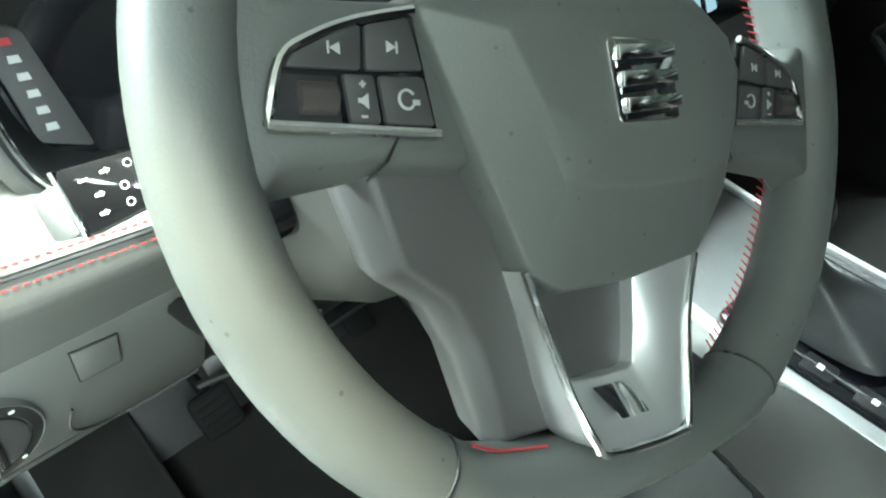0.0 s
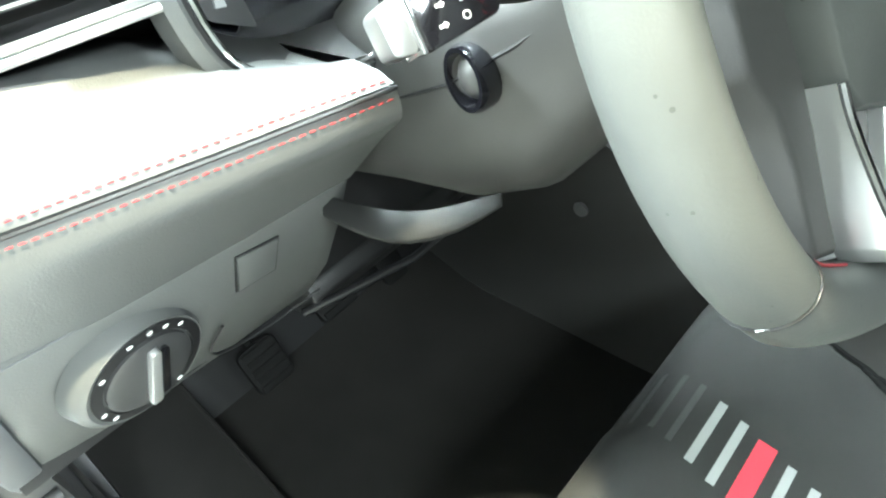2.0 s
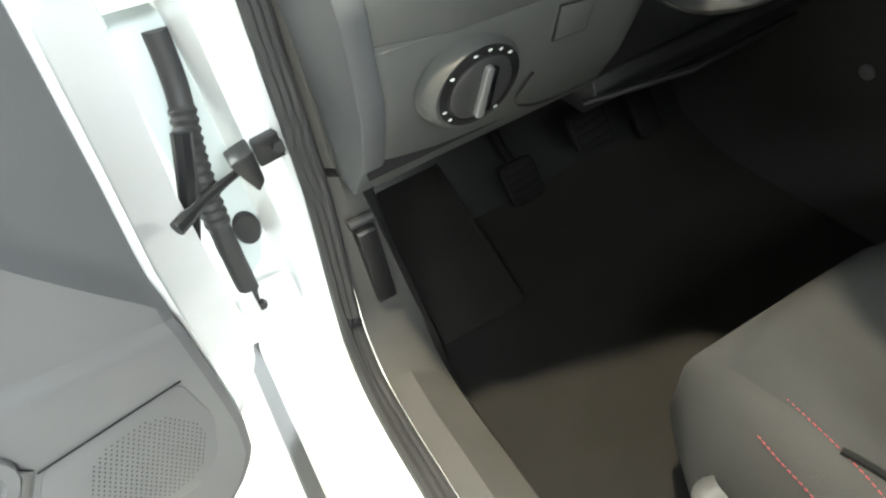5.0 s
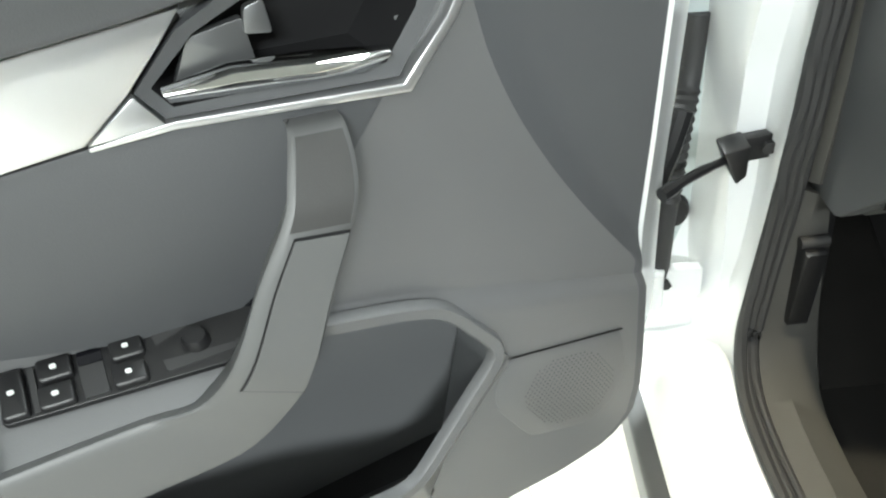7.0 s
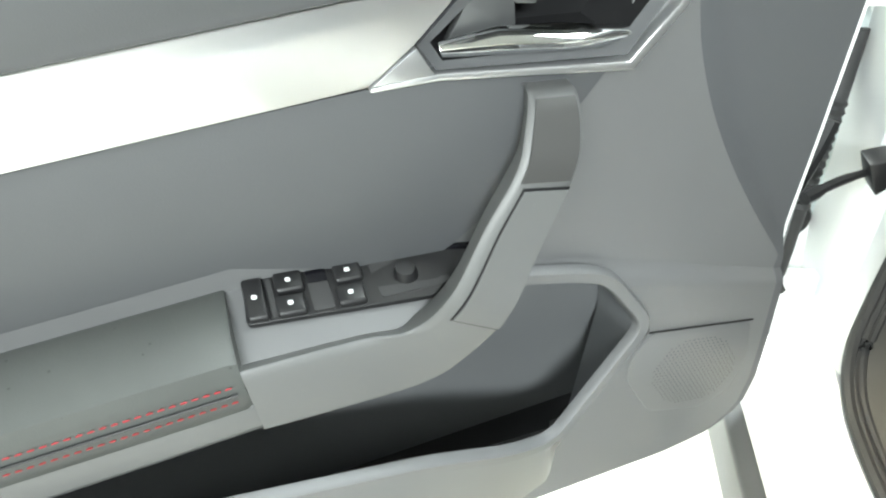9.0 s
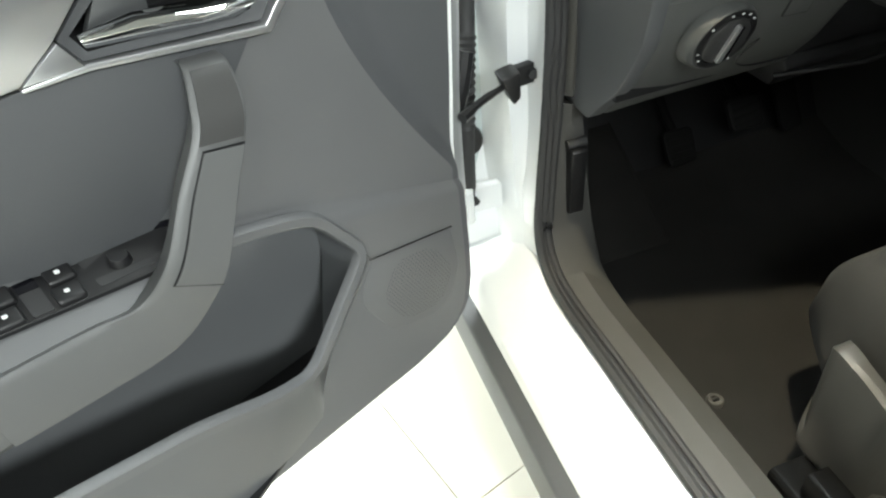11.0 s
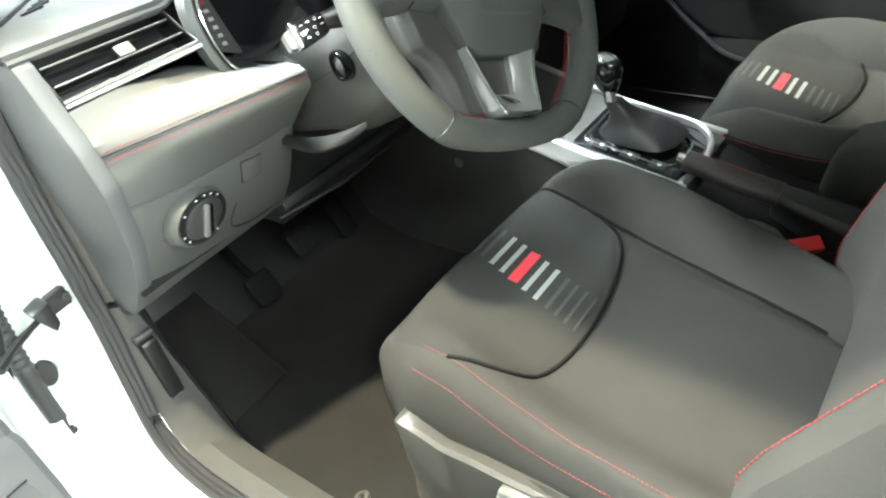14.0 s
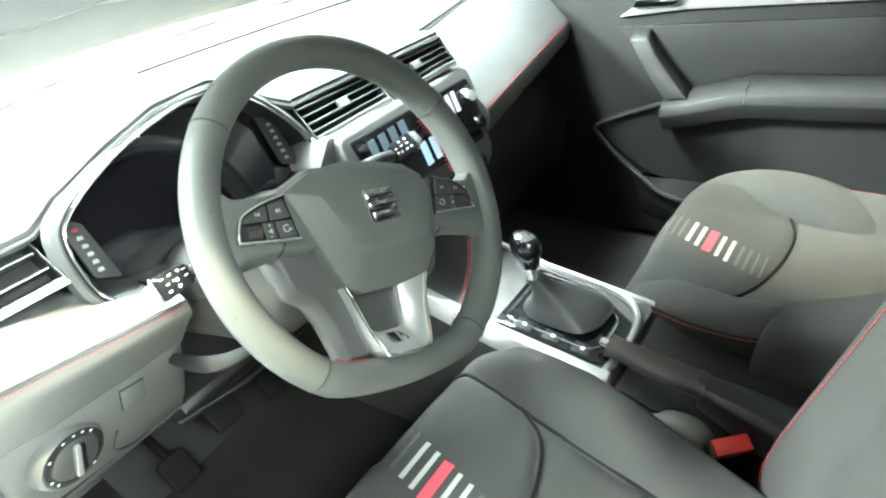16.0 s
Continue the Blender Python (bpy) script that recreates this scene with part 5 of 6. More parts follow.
xs = [-0.725 + 0.24 * k / 16 for k in range(17)]
lower = [[(x, y, z) for x, y, z in section(x, 0, 3)] + [(x, 0.40, dash_pt(x, 3)[1]), (x, 0.43, dash_pt(x, 0)[1])] for x in xs]
panel = part("lower_panel", loft(B(), lower), DASH, dash, "grey lower dash panel", bevel=0.004)
padr = []
for x in xs:
    pts = spline([Vector(p) for p in section(x, 3, 6)], 4)
    padr.append([tuple(p) for p in pts] + [(x, 0.36, dash_pt(x, 6)[1] + 0.002), (x, 0.36, dash_pt(x, 3)[1] + 0.004)])
part("knee_roll", loft(B(), padr), DASH, dash, "padded grey roll under the seam")
padr = []
for x in xs:
    a, b, c = section(x, 6, 8)
    padr.append([(x, a[1] + 0.001, a[2] + 0.003), (x, (a[1] + b[1]) / 2 - 0.004, (a[2] + b[2]) / 2 + 0.003), b, c, (x, 0.40, c[2]), (x, 0.40, a[2])])
part("upper_pad", loft(B(), padr), DASH, dash, "soft grey pad over the seam")
seam = [(x, dash_pt(x, 6)[0] - 0.0005, dash_pt(x, 6)[1] + 0.001) for x in xs]
part("pad_seam", tube(B(), seam, 0.0013, 6), BLACK, dash)
UPS = []
for x in xs:
    (_, ya, za), (_, yb, zb) = section(x, 6, 7)
    UPS.append((x, (ya + 0.001) * 0.75 + ((ya + yb) / 2 - 0.004) * 0.25 - 0.0006, (za + 0.003) * 0.75 + ((za + zb) / 2 + 0.003) * 0.25 + 0.0006))
stitches("stitching", UPS, dash, 0.0036, 0.0022, 0.0007)
stitches("stitching", [(x, dash_pt(x, 6)[0] * 0.75 + dash_pt(x, 5)[0] * 0.25 - 0.0018, dash_pt(x, 6)[1] * 0.75 + dash_pt(x, 5)[1] * 0.25) for x in xs], dash, 0.0036, 0.0022, 0.0007)
# end cap by the pillar
part("end_cap", prism(B(), rounded([(0.40, 0.665), (0.33, 0.74), (0.29, 0.81), (0.272, 0.90), (0.285, 0.95), (0.31, 1.0), (0.33, 1.045), (0.60, 1.05), (0.60, 0.665)], 0.01), -0.745, -0.722, YZ), DARK, dash, "dark grey dash end cap", bevel=0.004)
# square blank cover and panel line
sq = [(-0.574, 0.848), (-0.544, 0.845), (-0.549, 0.818), (-0.577, 0.818)]
PAN = lambda a, b, d: (a, float(np.interp(b, [0.68, 0.74, 0.80, 0.862], [np.interp(a, XS, [SEC[k][i][0] for k in XS]) for i in range(4)])) + d, b)
part("blank_groove", prism(B(), [(-0.560 + (a + 0.560) * 1.07, 0.832 + (b - 0.832) * 1.08) for a, b in sq], -0.0008, 0.004, PAN), BLACK, panel)
part("blank_cover", prism(B(), sq, -0.0016, 0.004, PAN), DASH, panel, "square blank cover", bevel=0.0008)
part("panel_line", tube(B(), spline([PAN(a, b, -0.0004) for a, b in ((-0.592, 0.790), (-0.600, 0.760), (-0.590, 0.745), (-0.560, 0.738), (-0.50, 0.742))], 5), 0.0012, 6), BLACK, panel)
part("panel_line", tube(B(), [PAN(x, float(np.interp(x, [-0.74, -0.49], [0.866, 0.866])) - 0.004, -0.0004) for x in (-0.74, -0.68, -0.62, -0.56, -0.50)], 0.0006, 6), DARK, panel)
# light switch
SWC, SN = Vector((-0.648, 0.2805, 0.808)), Vector((0.05, -0.95, -0.30)).normalized()
switch = thing("light_switch", "round black light switch with a silver grip bar", "switch", m=facing(SWC, (1, 0.06, 0), SN) @ pose(0, 0, 0, 90, 0, 0) @ Matrix.Scale(0.96, 4))


def disc(rs, n=32, ex=1.0, ey=1.0, cx=0.0, cy=0.0):
    return loft(B(), [[(cx + ex * r * math.cos(t), cy + ey * r * math.sin(t), d) for t in [2 * math.pi * k / n for k in range(n)]] for r, d in rs])


part("bezel", loft(B(), [[(r * math.cos(t) - 0.007 * k * max(0, -math.cos(t - 0.6)), r * math.sin(t), d) for t in [2 * math.pi * q / 40 for q in range(40)]] for r, d, k in ((0.046, -0.012, 1), (0.043, 0.002, 0.8), (0.0415, 0.0055, 0.2), (0.040, 0.005, 0))]), DASH, switch, "grey moulded bezel")
part("dial_face", disc(((0.040, -0.004), (0.040, 0.006), (0.033, 0.007), (0.032, 0.003))), BLACK, switch, "black dial with pale symbols")
knob = part("knob", disc(((0.031, 0.0), (0.031, 0.008), (0.028, 0.010))), RUBBER, switch, "dark rotary knob")
part("grip_bar", prism(B(), rounded([(-0.009, -0.026), (-0.001, -0.027), (0.008, 0.024), (0.001, 0.025)], 0.003), 0.008, 0.015, XY), SATIN, knob, "bright silver grip bar", bevel=0.002)
part("grip_side", prism(B(), rounded([(0.001, -0.024), (0.007, -0.024), (0.014, 0.020), (0.010, 0.022)], 0.002), 0.008, 0.013, XY), GLOSS, knob, bevel=0.001)
for deg in (100, 78, 60, 40, 140, 195, 215, -62):
    t = radians(deg)
    part("symbol", disc(((0.0016, 0.0066), (0.0016, 0.0072)), 8, 1.3, 0.8, 0.0365 * math.cos(t), 0.0365 * math.sin(t)), MARK, switch)


# vents: frame, slats and tab on a slanting face
def vent(name, label, bl, br, tr, tl, slats, tabs, parent_group="dash vents"):
    bl, br, tr, tl = (Vector(p) for p in (bl, br, tr, tl))
    v = thing(name, label, "air vent", parent_group)
    nrm = (br - bl).cross(tl - bl).normalized()
    if nrm.y > 0:
        nrm = -nrm
    at = lambda s, t, d: (bl.lerp(br, s)).lerp(tl.lerp(tr, s), t) + nrm * d
    part("hollow", loft(B(), [[at(0, 0, 0), at(1, 0, 0), at(1, 1, 0), at(0, 1, 0)], [at(0.05, 0.1, -0.05), at(0.95, 0.1, -0.05), at(0.95, 0.9, -0.05), at(0.05, 0.9, -0.05)]], caps=False), BLACK, v)
    bm = B()
    bm.faces.new([bm.verts.new(at(s, t, -0.045)) for s, t in ((0, 0), (1, 0), (1, 1), (0, 1))])
    part("hollow_back", bm, BLACK, v)
    part("frame", tube(B(), [at(-0.01, -0.04, 0.001), at(1.01, -0.04, 0.001), at(1.01, 1.03, 0.001), at(-0.01, 1.03, 0.001)], 0.0035, 6, True), DASH, v, "grey vent frame")
    for i in range(slats):
        t = (i + 0.75) / (slats + 0.3)
        a, b = at(0.015, t, 0), at(0.985, t, 0)
        off = nrm * -0.016 + Vector((0, 0, -0.003))
        h = Vector((0, 0, 0.0013))
        s_ = part("slat", loft(B(), [[a + h, a - h, a + off - h, a + off + h], [b + h, b - h, b + off - h, b + off + h]]), BLACK, v, bevel=0.0005)
        part("slat_edge", tube(B(), [a + nrm * 0.0006, b + nrm * 0.0006], 0.0013, 6), CAPMETAL, s_, "brushed metal slat edge")
    for s0 in tabs:
        part("tab", prism(B(), rounded([(s0 - 0.06, 0.36), (s0 + 0.06, 0.36), (s0 + 0.06, 0.62), (s0 - 0.06, 0.62)], 0.02), -0.004, 0.006, lambda a, b, d: at(a, b, d)), GREY, v, "grey thumb tab", bevel=0.0015)
    part("trim_line", tube(B(), [at(-0.01, -0.13, 0.0005), at(1.01, -0.13, 0.0005)], 0.0026, 6), SATIN, v, "thin silver trim line")
    return v


vent("side_vent", "slatted side air vent with silver edges", (-0.718, 0.316, 0.996), (-0.560, 0.283, 1.003), (-0.560, 0.335, 1.036), (-0.722, 0.338, 1.042), 2, (0.56,))
vent("centre_vent", "slatted centre air vent with silver edges", (-0.168, 0.262, 0.998), (-0.012, 0.250, 1.000), (-0.010, 0.282, 1.040), (-0.160, 0.305, 1.040), 4, (0.5,))
vent("centre_vent", "slatted centre air vent with silver edges", (0.000, 0.248, 1.000), (0.156, 0.233, 1.004), (0.146, 0.250, 1.046), (0.002, 0.280, 1.041), 4, (0.5,))

# cluster: silver-edged recess with a black screen
CL = lambda a, b, d: (a, 0.27 + 0.35 * (b - 0.97) + d, b + 0.2 * d * 0)
CO = spline([(-0.546, 0.975, 0), (-0.545, 1.030, 0), (-0.522, 1.060, 0), (-0.445, 1.092, 0), (-0.36, 1.110, 0), (-0.27, 1.110, 0), (-0.205, 1.062, 0), (-0.160, 0.975, 0), (-0.175, 0.945, 0), (-0.33, 0.928, 0), (-0.47, 0.932, 0), (-0.525, 0.948, 0)], 5, True)
CO = [(p.x, p.y) for p in CO]
cc = (-0.35, 1.01)
shr = lambda k, e=0.0: [(cc[0] + (a - cc[0]) * k, cc[1] + (b - cc[1]) * (k - e)) for a, b in CO]
cluster = thing("instrument_cluster", "black digital instrument cluster in a silver-edged binnacle", "instrument cluster")
part("binnacle", loft(B(), [[CL(a, b, -0.002) for a, b in CO], [CL(a, b, -0.006) for a, b in shr(0.985)], [CL(a, b, 0.015) for a, b in shr(0.95, 0.02)], [CL(a, b, 0.040) for a, b in shr(0.90, 0.08)]], caps=False), BLACK, cluster, "black binnacle wall")
part("silver_rim", tube(B(), [CL(a, b, -0.005) for a, b in shr(0.972)], 0.0023, 8, True, up=(0, 1, 0)), CHROME, cluster, "polished silver rim")
part("outer_rim", loft(B(), [[CL(a, b, 0.012) for a, b in shr(1.06, -0.03)], [CL(a, b, -0.002) for a, b in shr(1.045, -0.02)], [CL(a, b, -0.006) for a, b in shr(1.01)], [CL(a, b, -0.003) for a, b in shr(0.985)]], caps=False), DASH, cluster, "grey binnacle surround")
screen = part("screen", prism(B(), shr(0.905, 0.08), 0.038, 0.044, CL), GLOSS, cluster, "dark glossy screen")
for a0, tilt in ((-0.515, 0.012), (-0.205, -0.014)):
    band = part("tell_tale_panel", prism(B(), rounded([(a0 - 0.010, 0.975), (a0 + 0.018, 0.962), (a0 + 0.012 + tilt * 0, 1.035), (a0 - 0.012, 1.048)], 0.004), 0.024, 0.030, CL), RUBBER, cluster, "tell-tale strip with pale symbols", bevel=0.001)
    for i in range(6):
        part("symbol", prism(B(), [(a0 - 0.003, 0.980 + 0.010 * i), (a0 + 0.004, 0.979 + 0.010 * i), (a0 + 0.004, 0.983 + 0.010 * i), (a0 - 0.002, 0.984 + 0.010 * i)], 0.0225, 0.0245, CL), RED if i == 5 and a0 < -0.3 else DIMMARK, band)
# dash top: a broad sheet behind the vents, rising over the cluster
def top_front(x):
    y = float(np.interp(x, [-0.745, -0.562, -0.55, -0.50, -0.44, -0.36, -0.27, -0.21, -0.165, -0.16, 0.15, 0.16, 0.40, 0.70], [0.337, 0.335, 0.33, 0.315, 0.314, 0.320, 0.320, 0.304, 0.300, 0.308, 0.252, 0.335, 0.385, 0.44]))
    z = float(np.interp(x, [-0.745, -0.562, -0.55, -0.515, -0.44, -0.36, -0.27, -0.21, -0.165, -0.16, 0.15, 0.16, 0.40, 0.70], [1.050, 1.044, 1.046, 1.072, 1.100, 1.118, 1.118, 1.072, 1.046, 1.046, 1.052, 1.034, 1.032, 1.030]))
    return y, z


def top(u, v):
    x = -0.745 + 1.445 * u
    y0, z0 = top_front(x)
    yb = 0.93 - 0.10 * (2 * u - 1) ** 2
    hump = (z0 - 1.05) * (1 - smooth01(v * 2.2))
    return (x, y0 + (yb - y0) * v, (1.05 if x < 0.2 else 1.05 + (z0 - 1.05) * (1 - smooth01(v * 1.5))) + (hump if x < 0.2 else 0) + 0.004 * math.sin(math.pi * v))


part("top_pad", sheet(B(), top, 120, 18, -0.006), DASH, dash, "soft grey dash top")
part("top_seam", tube(B(), [(-0.11 + 0.76 * k / 20, 0.778 - 0.14 * k / 20 - 0.08 * (k / 20) ** 2, 1.0610) for k in range(21)], 0.0028, 6), BLACK, dash, "dark joint of the dash top")
part("windscreen_edge", tube(B(), [(-0.62 + 1.24 * k / 24, 0.985 - 0.24 * (2 * k / 24 - 1) ** 2, 1.0600) for k in range(25)], 0.0035, 6), RUBBER, shell, "dark rubber edge under the windscreen")
part("lip", tube(B(), [(x, top_front(x)[0] - 0.001, top_front(x)[1] - 0.003) for x in [-0.745 + 1.445 * k / 120 for k in range(121)]], 0.004, 6), DASH, dash, "rounded front lip of the dash top")
for i in range(9):
    x, y = -0.642 + 0.0150 * i, 0.474 + 0.0150 * i
    part("demister_slot", prism(B(), [(x - 0.016, y - 0.004), (x + 0.016, y + 0.004), (x + 0.016, y + 0.0095), (x - 0.016, y + 0.0015)], 1.052, 1.0605, XY), BLACK, dash, "narrow dark demister slot")
part("pillar_joint", tube(B(), spline([(-0.690, 0.46, 1.060), (-0.609, 0.546, 1.0605), (-0.535, 0.620, 1.0605), (-0.464, 0.682, 1.0605)], 5), 0.0030, 6), BLACK, dash, "dark joint beside the demister")
# body behind the cluster, centre stack and passenger side
part("inner_body", prism(B(), [(0.34, 0.72), (0.34, 0.93), (0.36, 0.99), (0.90, 1.0), (0.90, 0.70)], -0.74, 0.70, YZ), BLACK, dash)
part("pad_filler", prism(B(), rounded([(-0.190, 0.900), (-0.150, 0.905), (-0.150, 0.995), (-0.168, 1.000), (-0.200, 0.96)], 0.008), 0.240, 0.36, XZ), DASH, dash, bevel=0.004)
STK = lambda a, b, d: (a, 0.215 + 0.3 * (b - 0.97) + d, b)
stack = thing("centre_stack", "black touchscreen and climate controls in the dash", "touchscreen")
part("surround", prism(B(), rounded([(-0.160, 0.995), (0.176, 0.990), (0.182, 0.955), (0.160, 0.835), (0.120, 0.815), (-0.125, 0.835), (-0.165, 0.93)], 0.015), 0.004, 0.06, STK), DASH, stack, "grey moulded surround", bevel=0.006)
scr = part("display", prism(B(), rounded([(-0.146, 0.984), (0.160, 0.972), (0.164, 0.950), (0.145, 0.868), (-0.118, 0.880), (-0.140, 0.945)], 0.006), 0.0, 0.008, STK), GLOSS, stack, "glossy black display", bevel=0.0015)
for a0, a1, b0, b1, m in ((-0.120, -0.02, 0.935, 0.972, GLOW_DIM), (-0.02, 0.085, 0.888, 0.925, GLOW_BLUE), (0.05, 0.118, 0.932, 0.966, GLOW_PALE)):
    for i in range(4):
        k0, k1 = i / 4 + 0.03, (i + 1) / 4 - 0.07
        part("lit_tile", prism(B(), [(a0 + (a1 - a0) * k0, b0), (a0 + (a1 - a0) * k1, b0), (a0 + (a1 - a0) * k1, b1), (a0 + (a1 - a0) * k0, b1)], -0.0012, 0.002, STK), m, scr, "lit screen tile")
for b in (0.948, 0.900):
    part("rotary_knob", loft(B(), [[STK(0.142 + r * math.cos(t), b + r * math.sin(t), -d) for t in [2 * math.pi * k / 20 for k in range(20)]] for r, d in ((0.011, 0.0), (0.0105, 0.012), (0.009, 0.014))]), CHROME if b > 0.93 else GLOSS, stack, "knurled rotary knob")
climate = part("climate_panel", prism(B(), rounded([(-0.11, 0.850), (0.130, 0.845), (0.118, 0.822), (-0.10, 0.830)], 0.004), -0.002, 0.010, STK), GLOSS, stack, "black climate panel", bevel=0.0015)
# passenger face: pad, seam and glovebox
rings = []
for k in range(21):
    x = 0.165 + 0.545 * k / 20
    s = k / 20
    y = 0.155 + 0.18 * x
    rings.append([(x, y + 0.155, 1.030), (x, y + 0.12, 1.018), (x, y + 0.075, 0.990), (x, y + 0.035, 0.955), (x, y + 0.008, 0.925), (x, y, 0.913), (x, y - 0.004, 0.898), (x, y + 0.002, 0.872), (x, y + 0.025, 0.852), (x, y + 0.12, 0.825), (x, 0.50, 0.825), (x, 0.50, 1.028)])
part("passenger_pad", loft(B(), rings), DASH, dash, "soft grey passenger pad with red stitching")
ps = [(0.170 + 0.535 * k / 20, 0.155 + 0.18 * (0.170 + 0.535 * k / 20) - 0.0006, 0.914) for k in range(21)]
stitches("stitching", ps, dash, 0.005, 0.0028, 0.0009)
part("glovebox", prism(B(), rounded([(0.33, 0.55), (0.30, 0.70), (0.33, 0.80), (0.50, 0.80), (0.50, 0.55)], 0.02), 0.14, 0.70, YZ), BLACK, dash, "black glovebox lid", bevel=0.006)
part("knee_shelf", prism(B(), [(0.36, 0.665), (0.335, 0.700), (0.345, 0.715), (0.60, 0.72), (0.60, 0.66)], -0.49, -0.12, YZ), BLACK, dash, "black under-dash panel", bevel=0.004)
part("under_rib", tube(B(), [(-0.50, 0.345, 0.690), (-0.40, 0.30, 0.705), (-0.26, 0.30, 0.71)], 0.004, 8), BLACK, dash)

# ---------------------------------------------------------------- centre console
console = thing("centre_console", "dark centre console with satin silver side trims", "console")
CZ = lambda y: float(np.interp(y, [-0.9, -0.30, -0.14, 0.06, 0.30, 0.42], [0.575, 0.585, 0.612, 0.650, 0.72, 0.80]))
ys = [-0.14 + 0.78 * k / 12 for k in range(13)]
part("base", loft(B(), [[(-0.112, y, 0.34), (-0.108, y, CZ(y) - 0.012), (-0.098, y, CZ(y) - 0.004), (0.092, y, CZ(y) - 0.004), (0.102, y, CZ(y) - 0.012), (0.106, y, 0.34)] for y in ys]), COLUMN, console, "dark grey console sides")
for sx, x0, x1 in ((-1, -0.108, -0.086), (1, 0.090, 0.102)):
    part("side_trim", loft(B(), [[(x0 - (0.005 if sx < 0 else -0.010 * k), y, CZ(y) - (0.030 if sx < 0 else 0.012)), (x0 + 0.008 * k, y, CZ(y) + 0.003), (x1 - 0.006 * k, y, CZ(y) + 0.005), (x1 - 0.006 * k, y, CZ(y) - 0.01)] for y, k in [(yy, (0.4 if yy > 0 else 0.4)) for yy in ys]]), SATIN, console, "satin silver trim", bevel=0.002)
part("end_trim", tube(B(), spline([(0.088, -0.06, CZ(-0.06) + 0.004), (0.080, -0.10, CZ(-0.10) + 0.005), (0.045, -0.130, CZ(-0.13) + 0.004), (-0.02, -0.138, CZ(-0.138) + 0.002), (-0.09, -0.13, CZ(-0.13) + 0.002)], 6), 0.0055, 8, flat=1.5), SATIN, console, "satin end trim")
part("screw", disc(((0.010, 0.0), (0.010, 0.004), (0.005, 0.005)), 12), GREY, console).matrix_basis = pose(-0.113, 0.295, 0.582, 0, -90, 0)
tray = part("shifter_plate", prism(B(), rounded([(-0.084, 0.062), (0.076, 0.062), (0.076, -0.05), (0.03, -0.128), (-0.07, -0.128), (-0.084, -0.11)], 0.01), 0.0, 0.004, lambda a, b, d: (a, b, CZ(b) + d)), GLOSS, console, "glossy black shifter plate", bevel=0.001)
for i in range(3):
    part("button", prism(B(), rounded([(-0.080, 0.03 - 0.05 * i), (-0.058, 0.03 - 0.05 * i), (-0.058, 0.0 - 0.05 * i), (-0.080, 0.0 - 0.05 * i)], 0.003), 0.003, 0.008, lambda a, b, d: (a, b, CZ(b) + d)), BLACK, tray, bevel=0.001)
    part("symbol", prism(B(), [(-0.072, 0.017 - 0.05 * i), (-0.066, 0.017 - 0.05 * i), (-0.066, 0.011 - 0.05 * i), (-0.072, 0.011 - 0.05 * i)], 0.0075, 0.0088, lambda a, b, d: (a, b, CZ(b) + d)), MARK, tray)
gear = thing("gear_lever", "chrome-topped gear lever with black leather gaiter", "gear lever")
bm = B()
rings = []
for z, rx, ry, cx, cy in ((0.645, 0.056, 0.068, 0.002, -0.028), (0.652, 0.054, 0.064, 0.002, -0.026), (0.664, 0.040, 0.046, -0.001, -0.018), (0.680, 0.024, 0.026, -0.007, -0.002), (0.695, 0.016, 0.017, -0.012, 0.010), (0.706, 0.014, 0.015, -0.014, 0.018)):
    rr = []
    for k in range(32):
        a = 2 * math.pi * k / 32
        ca, sa = math.cos(a), math.sin(a)
        w = 1 + 0.06 * math.sin(4 * a + 30 * z) * (0.70 - z) * 12
        rr.append((cx + rx * w * math.copysign(abs(ca) ** 0.6, ca), cy + ry * w * math.copysign(abs(sa) ** 0.6, sa), z + 0.2 * (cy + ry * sa) * (0.70 - z) * 6))
    rings.append(rr)
part("gaiter", loft(bm, rings), SOFTLEATHER, gear, "creased black leather gaiter")
part("gaiter_frame", tube(B(), rounded([(-0.068, 0.050), (0.066, 0.050), (0.066, -0.06), (0.02, -0.108), (-0.05, -0.108), (-0.068, -0.09)], 0.012) and [(a, b, CZ(b) + 0.006) for a, b in rounded([(-0.068, 0.050), (0.066, 0.050), (0.066, -0.06), (0.02, -0.108), (-0.05, -0.108), (-0.068, -0.09)], 0.012)], 0.0024, 8, True), CHROME, gear, "chrome gaiter frame")
part("stem", tube(B(), [(-0.016, 0.022, 0.70), (-0.012, 0.028, 0.725)], [0.012, 0.010], 12), CHROME, gear, "chrome collar")
part("knob", loft(B(), [[(-0.009 + r * 0.92 * math.cos(t), 0.031 + r * 1.15 * math.sin(t), z + 0.15 * r * math.sin(t)) for t in [2 * math.pi * k / 24 for k in range(24)]] for r, z in ((0.010, 0.715), (0.017, 0.725), (0.022, 0.745), (0.024, 0.760), (0.021, 0.772), (0.013, 0.779), (0.004, 0.781))]), GLOSS, gear, "polished black and chrome knob")
part("knob_cap", loft(B(), [[(-0.008 + r * 0.9 * math.cos(t), 0.033 + r * 1.1 * math.sin(t), z + 0.15 * r * math.sin(t)) for t in [2 * math.pi * k / 20 for k in range(20)]] for r, z in ((0.0205, 0.773), (0.016, 0.7795), (0.006, 0.7825))]), CHROME, gear, "chrome knob cap")
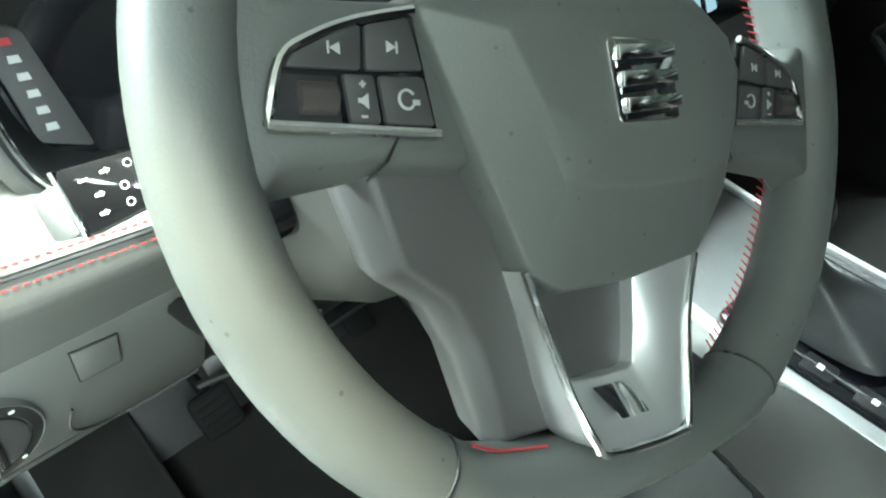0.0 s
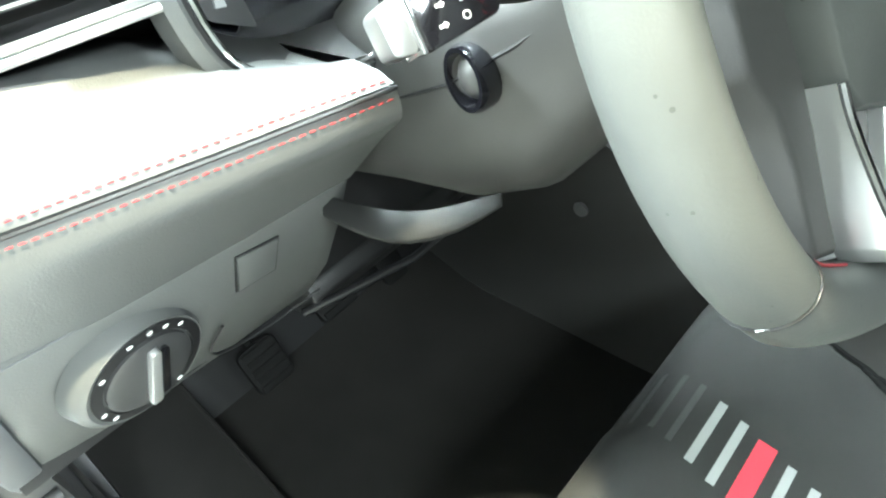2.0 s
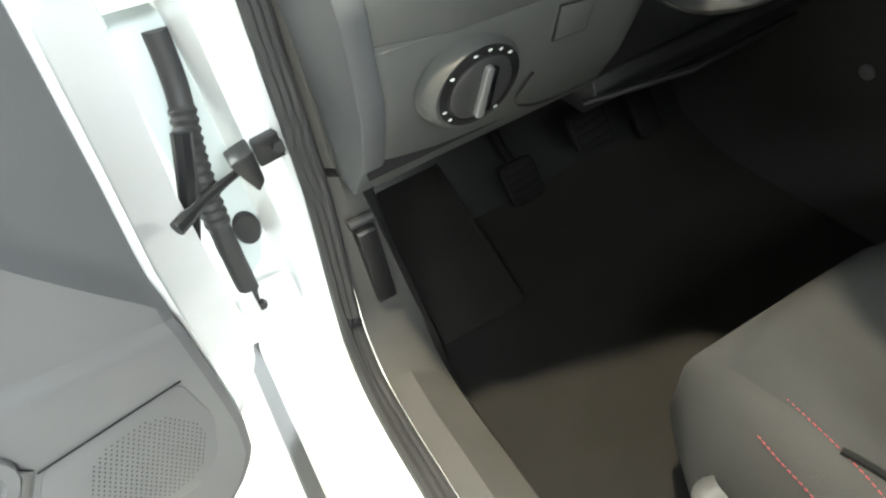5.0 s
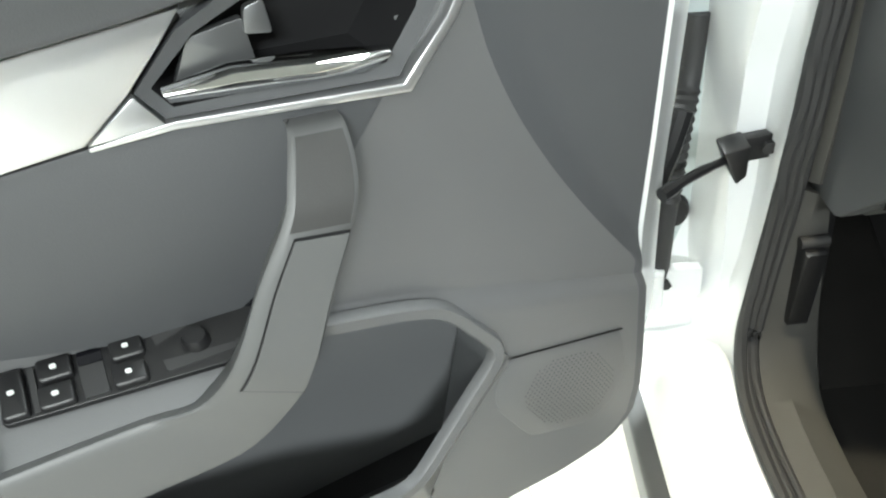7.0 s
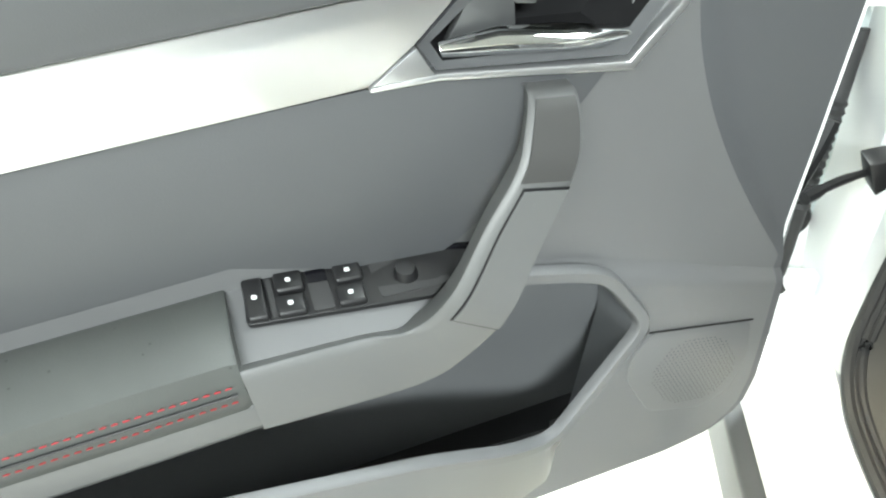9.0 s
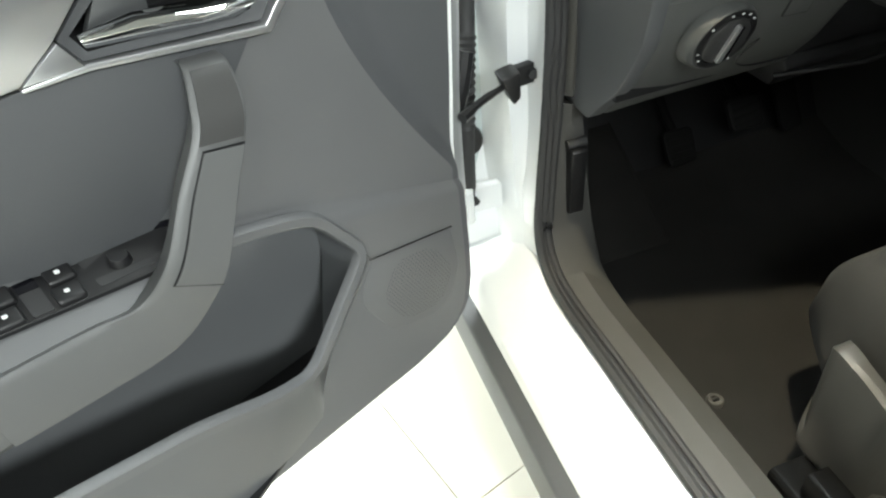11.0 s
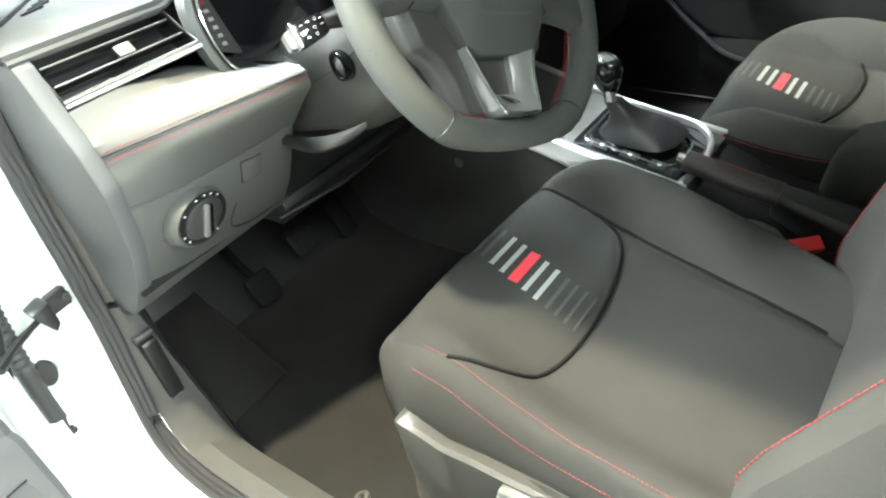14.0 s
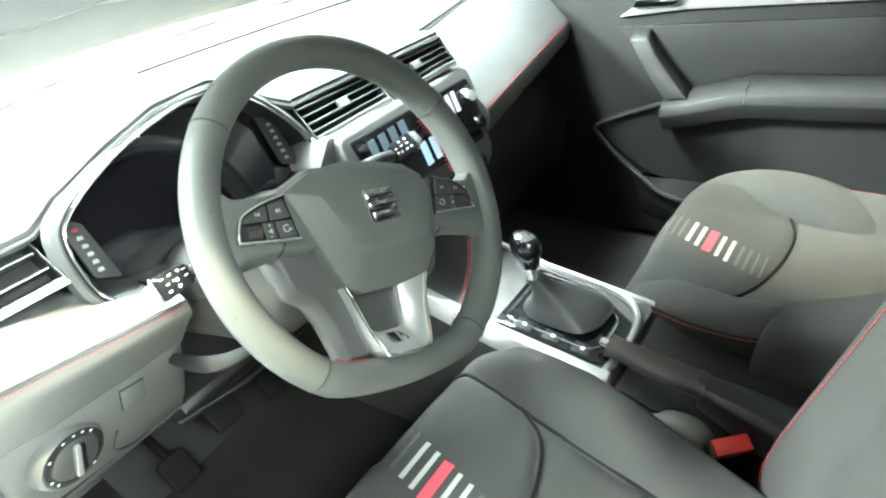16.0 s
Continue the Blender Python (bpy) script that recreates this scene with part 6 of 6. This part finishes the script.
# handbrake and armrest behind
hand = thing("handbrake_lever", "dark leather handbrake lever with chrome button", "handbrake")
part("grip", tube(B(), spline([(-0.058, -0.27, 0.610), (-0.058, -0.21, 0.621), (-0.057, -0.16, 0.632), (-0.056, -0.125, 0.640)], 6), [0.0225] * 6 + [0.022] * 6 + [0.020] * 7, 14, flat=0.8), GRIP, hand, "dark leather grip")
part("lever_base", loft(B(), [[(-0.058 + w * a, y, z + h * b) for a, b in ((-1, -1.6), (-1, 0.3), (-0.7, 0.9), (0.7, 0.9), (1, 0.3), (1, -1.6))] for y, z, w, h in ((-0.262, 0.608, 0.019, 0.016), (-0.30, 0.597, 0.026, 0.020), (-0.37, 0.575, 0.034, 0.026), (-0.46, 0.545, 0.036, 0.03))]), BLACK, hand, "black lever base", bevel=0.003)
part("grip_seam", tube(B(), [(-0.058 + 0.0232 * math.cos(t), -0.262, 0.6115 + 0.0188 * math.sin(t)) for t in [2 * math.pi * k / 16 for k in range(16)]], 0.0009, 5, True), BLACK, hand)
part("button", tube(B(), [(-0.056, -0.128, 0.640), (-0.056, -0.112, 0.644)], [0.010, 0.008], 10), CHROME, hand, "chrome release button")
stitches("stitching", [(-0.050, -0.25, 0.6305), (-0.050, -0.20, 0.6395), (-0.049, -0.14, 0.6525)], hand, 0.004, 0.003, 0.0008)
part("rear_console", prism(B(), rounded([(-1.2, 0.34), (-1.2, 0.56), (-0.45, 0.56), (-0.30, 0.548), (-0.22, 0.575), (-0.142, 0.602), (-0.142, 0.34)], 0.015), -0.10, 0.095, YZ), BLACK, console, "black rear console", bevel=0.008)

# ---------------------------------------------------------------- passenger door
pdoor = thing("passenger_door", "closed grey passenger door with pull handle, trim darkened as shade", "car door")
YZX = lambda a, b, d: (d, a, b)
# Trim colour carries the shade on this side of the cabin.
part("panel", prism(B(), rounded([(0.62, 0.36), (0.62, 1.0), (-1.0, 1.04), (-1.0, 0.36)], 0.03), 0.70, 0.76, YZX), SHADETRIM, pdoor, bevel=0.006)
part("insert", prism(B(), [(0.16, 0.90), (-0.95, 0.93), (-0.95, 0.80), (-0.14, 0.80), (-0.02, 0.76), (0.05, 0.76)], 0.694, 0.702, YZX), SHADETRIM, pdoor, bevel=0.003)
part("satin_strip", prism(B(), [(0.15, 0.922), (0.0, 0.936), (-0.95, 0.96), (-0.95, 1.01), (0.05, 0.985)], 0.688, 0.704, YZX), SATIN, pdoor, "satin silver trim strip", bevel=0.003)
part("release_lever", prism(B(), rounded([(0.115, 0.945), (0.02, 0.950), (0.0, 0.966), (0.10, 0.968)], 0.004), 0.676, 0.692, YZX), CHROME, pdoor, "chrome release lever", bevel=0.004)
part("pull_handle", loft(B(), [[(0.70, a0, z), (0.70 - d, a0, z), (0.70 - d, a1, z + 0.004), (0.70, a1, z + 0.004)] for a0, a1, z, d in ((0.120, 0.076, 0.892, 0.010), (0.118, 0.074, 0.880, 0.040), (0.098, 0.056, 0.845, 0.048), (0.060, 0.012, 0.790, 0.058), (0.032, -0.020, 0.752, 0.064))]), SHADETRIM, pdoor, "grey plastic pull handle", bevel=0.006)
part("armrest", loft(B(), [[(0.70, y, z + 0.004), (0.655, y, z), (0.628, y, z - 0.012), (0.622, y, z - 0.034), (0.64, y, z - 0.07), (0.70, y, z - 0.09)] for y, z in ((0.04, 0.750), (-0.02, 0.762), (-0.10, 0.782), (-0.14, 0.790), (-0.40, 0.797), (-1.0, 0.80))]), SHADETRIM, pdoor, "grey padded armrest", bevel=0.003)
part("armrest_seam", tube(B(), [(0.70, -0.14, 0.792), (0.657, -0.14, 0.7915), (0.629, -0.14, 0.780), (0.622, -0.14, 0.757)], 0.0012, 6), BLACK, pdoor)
part("pocket_rim", tube(B(), spline([(0.694, 0.05, 0.722), (0.690, 0.215, 0.660), (0.680, 0.20, 0.62), (0.665, 0.112, 0.548), (0.640, 0.0, 0.50), (0.62, -0.3, 0.49), (0.62, -0.9, 0.49)], 6), 0.007, 8), SHADETRIM, pdoor, "raised pocket rim")
part("pocket_hollow", prism(B(), [(0.05, 0.72), (0.21, 0.655), (0.195, 0.62), (0.11, 0.55), (0.0, 0.50), (-0.9, 0.49), (-0.9, 0.70)], 0.694, 0.702, YZX), SHADETRIM, pdoor)
part("pocket_bin", loft(B(), [[(0.66, y, 0.545), (x, y, z), (x + 0.01, y, z - 0.06), (0.70, y, z - 0.13)] for y, x, z in ((0.12, 0.668, 0.552), (0.0, 0.640, 0.500), (-0.3, 0.620, 0.49), (-0.9, 0.62, 0.49))], closed=False), SHADETRIM, pdoor, "grey moulded pocket front")
part("belt_pad", box(B(), 0.692, 0.74, -1.0, 0.15, 1.0, 1.05), SHADETRIM, pdoor, bevel=0.008)

# ---------------------------------------------------------------- floor tiles
TROT = Matrix.Rotation(radians(16.5), 4, "Z")
SIZE = 0.60
tile_bm = prism(B(), rounded([(-0.2990, -0.2990), (0.2990, -0.2990), (0.2990, 0.2990), (-0.2990, 0.2990)], 0.003, 2), -0.010, 0.0, XY)
first = part("floor_tile", tile_bm, TILE, bpy.data.objects["ground"], bevel=0.0008, segs=1, smooth=False)
mesh = first.data
corner = Vector((-1.018, 0.278, 0))
spots = []
for i in range(-22, 22):
    for j in range(-22, 24):
        p = corner + TROT @ Vector(((i + 0.5) * SIZE, (j + 0.5) * SIZE, 0))
        if -8.6 < p.x < 8.6 and -8.6 < p.y < 10.6:
            spots.append(p)
near = [p for p in spots if (p - Vector((-1.4, 0.3, 0))).length < 2.2]
far = [p for p in spots if (p - Vector((-1.4, 0.3, 0))).length >= 2.2]
for k, p in enumerate(near):
    ob = first if k == 0 else new("floor_tile", mesh)
    ob.parent = bpy.data.objects["ground"]
    ob.matrix_basis = Matrix.Translation(p) @ TROT
V, F = [], []
for p in far:
    n = len(V)
    V += [tuple(p + TROT @ Vector((a * 0.2990, b * 0.2990, 0))) for a, b in ((-1, -1), (1, -1), (1, 1), (-1, 1))]
    F.append((n, n + 1, n + 2, n + 3))
me = bpy.data.meshes.new("far_tiles")
me.from_pydata(V, [], F)
me.materials.append(TILE)
ob = new("far_tiles", me)
ob.parent = bpy.data.objects["ground"]
ob["kind"] = "stuff"
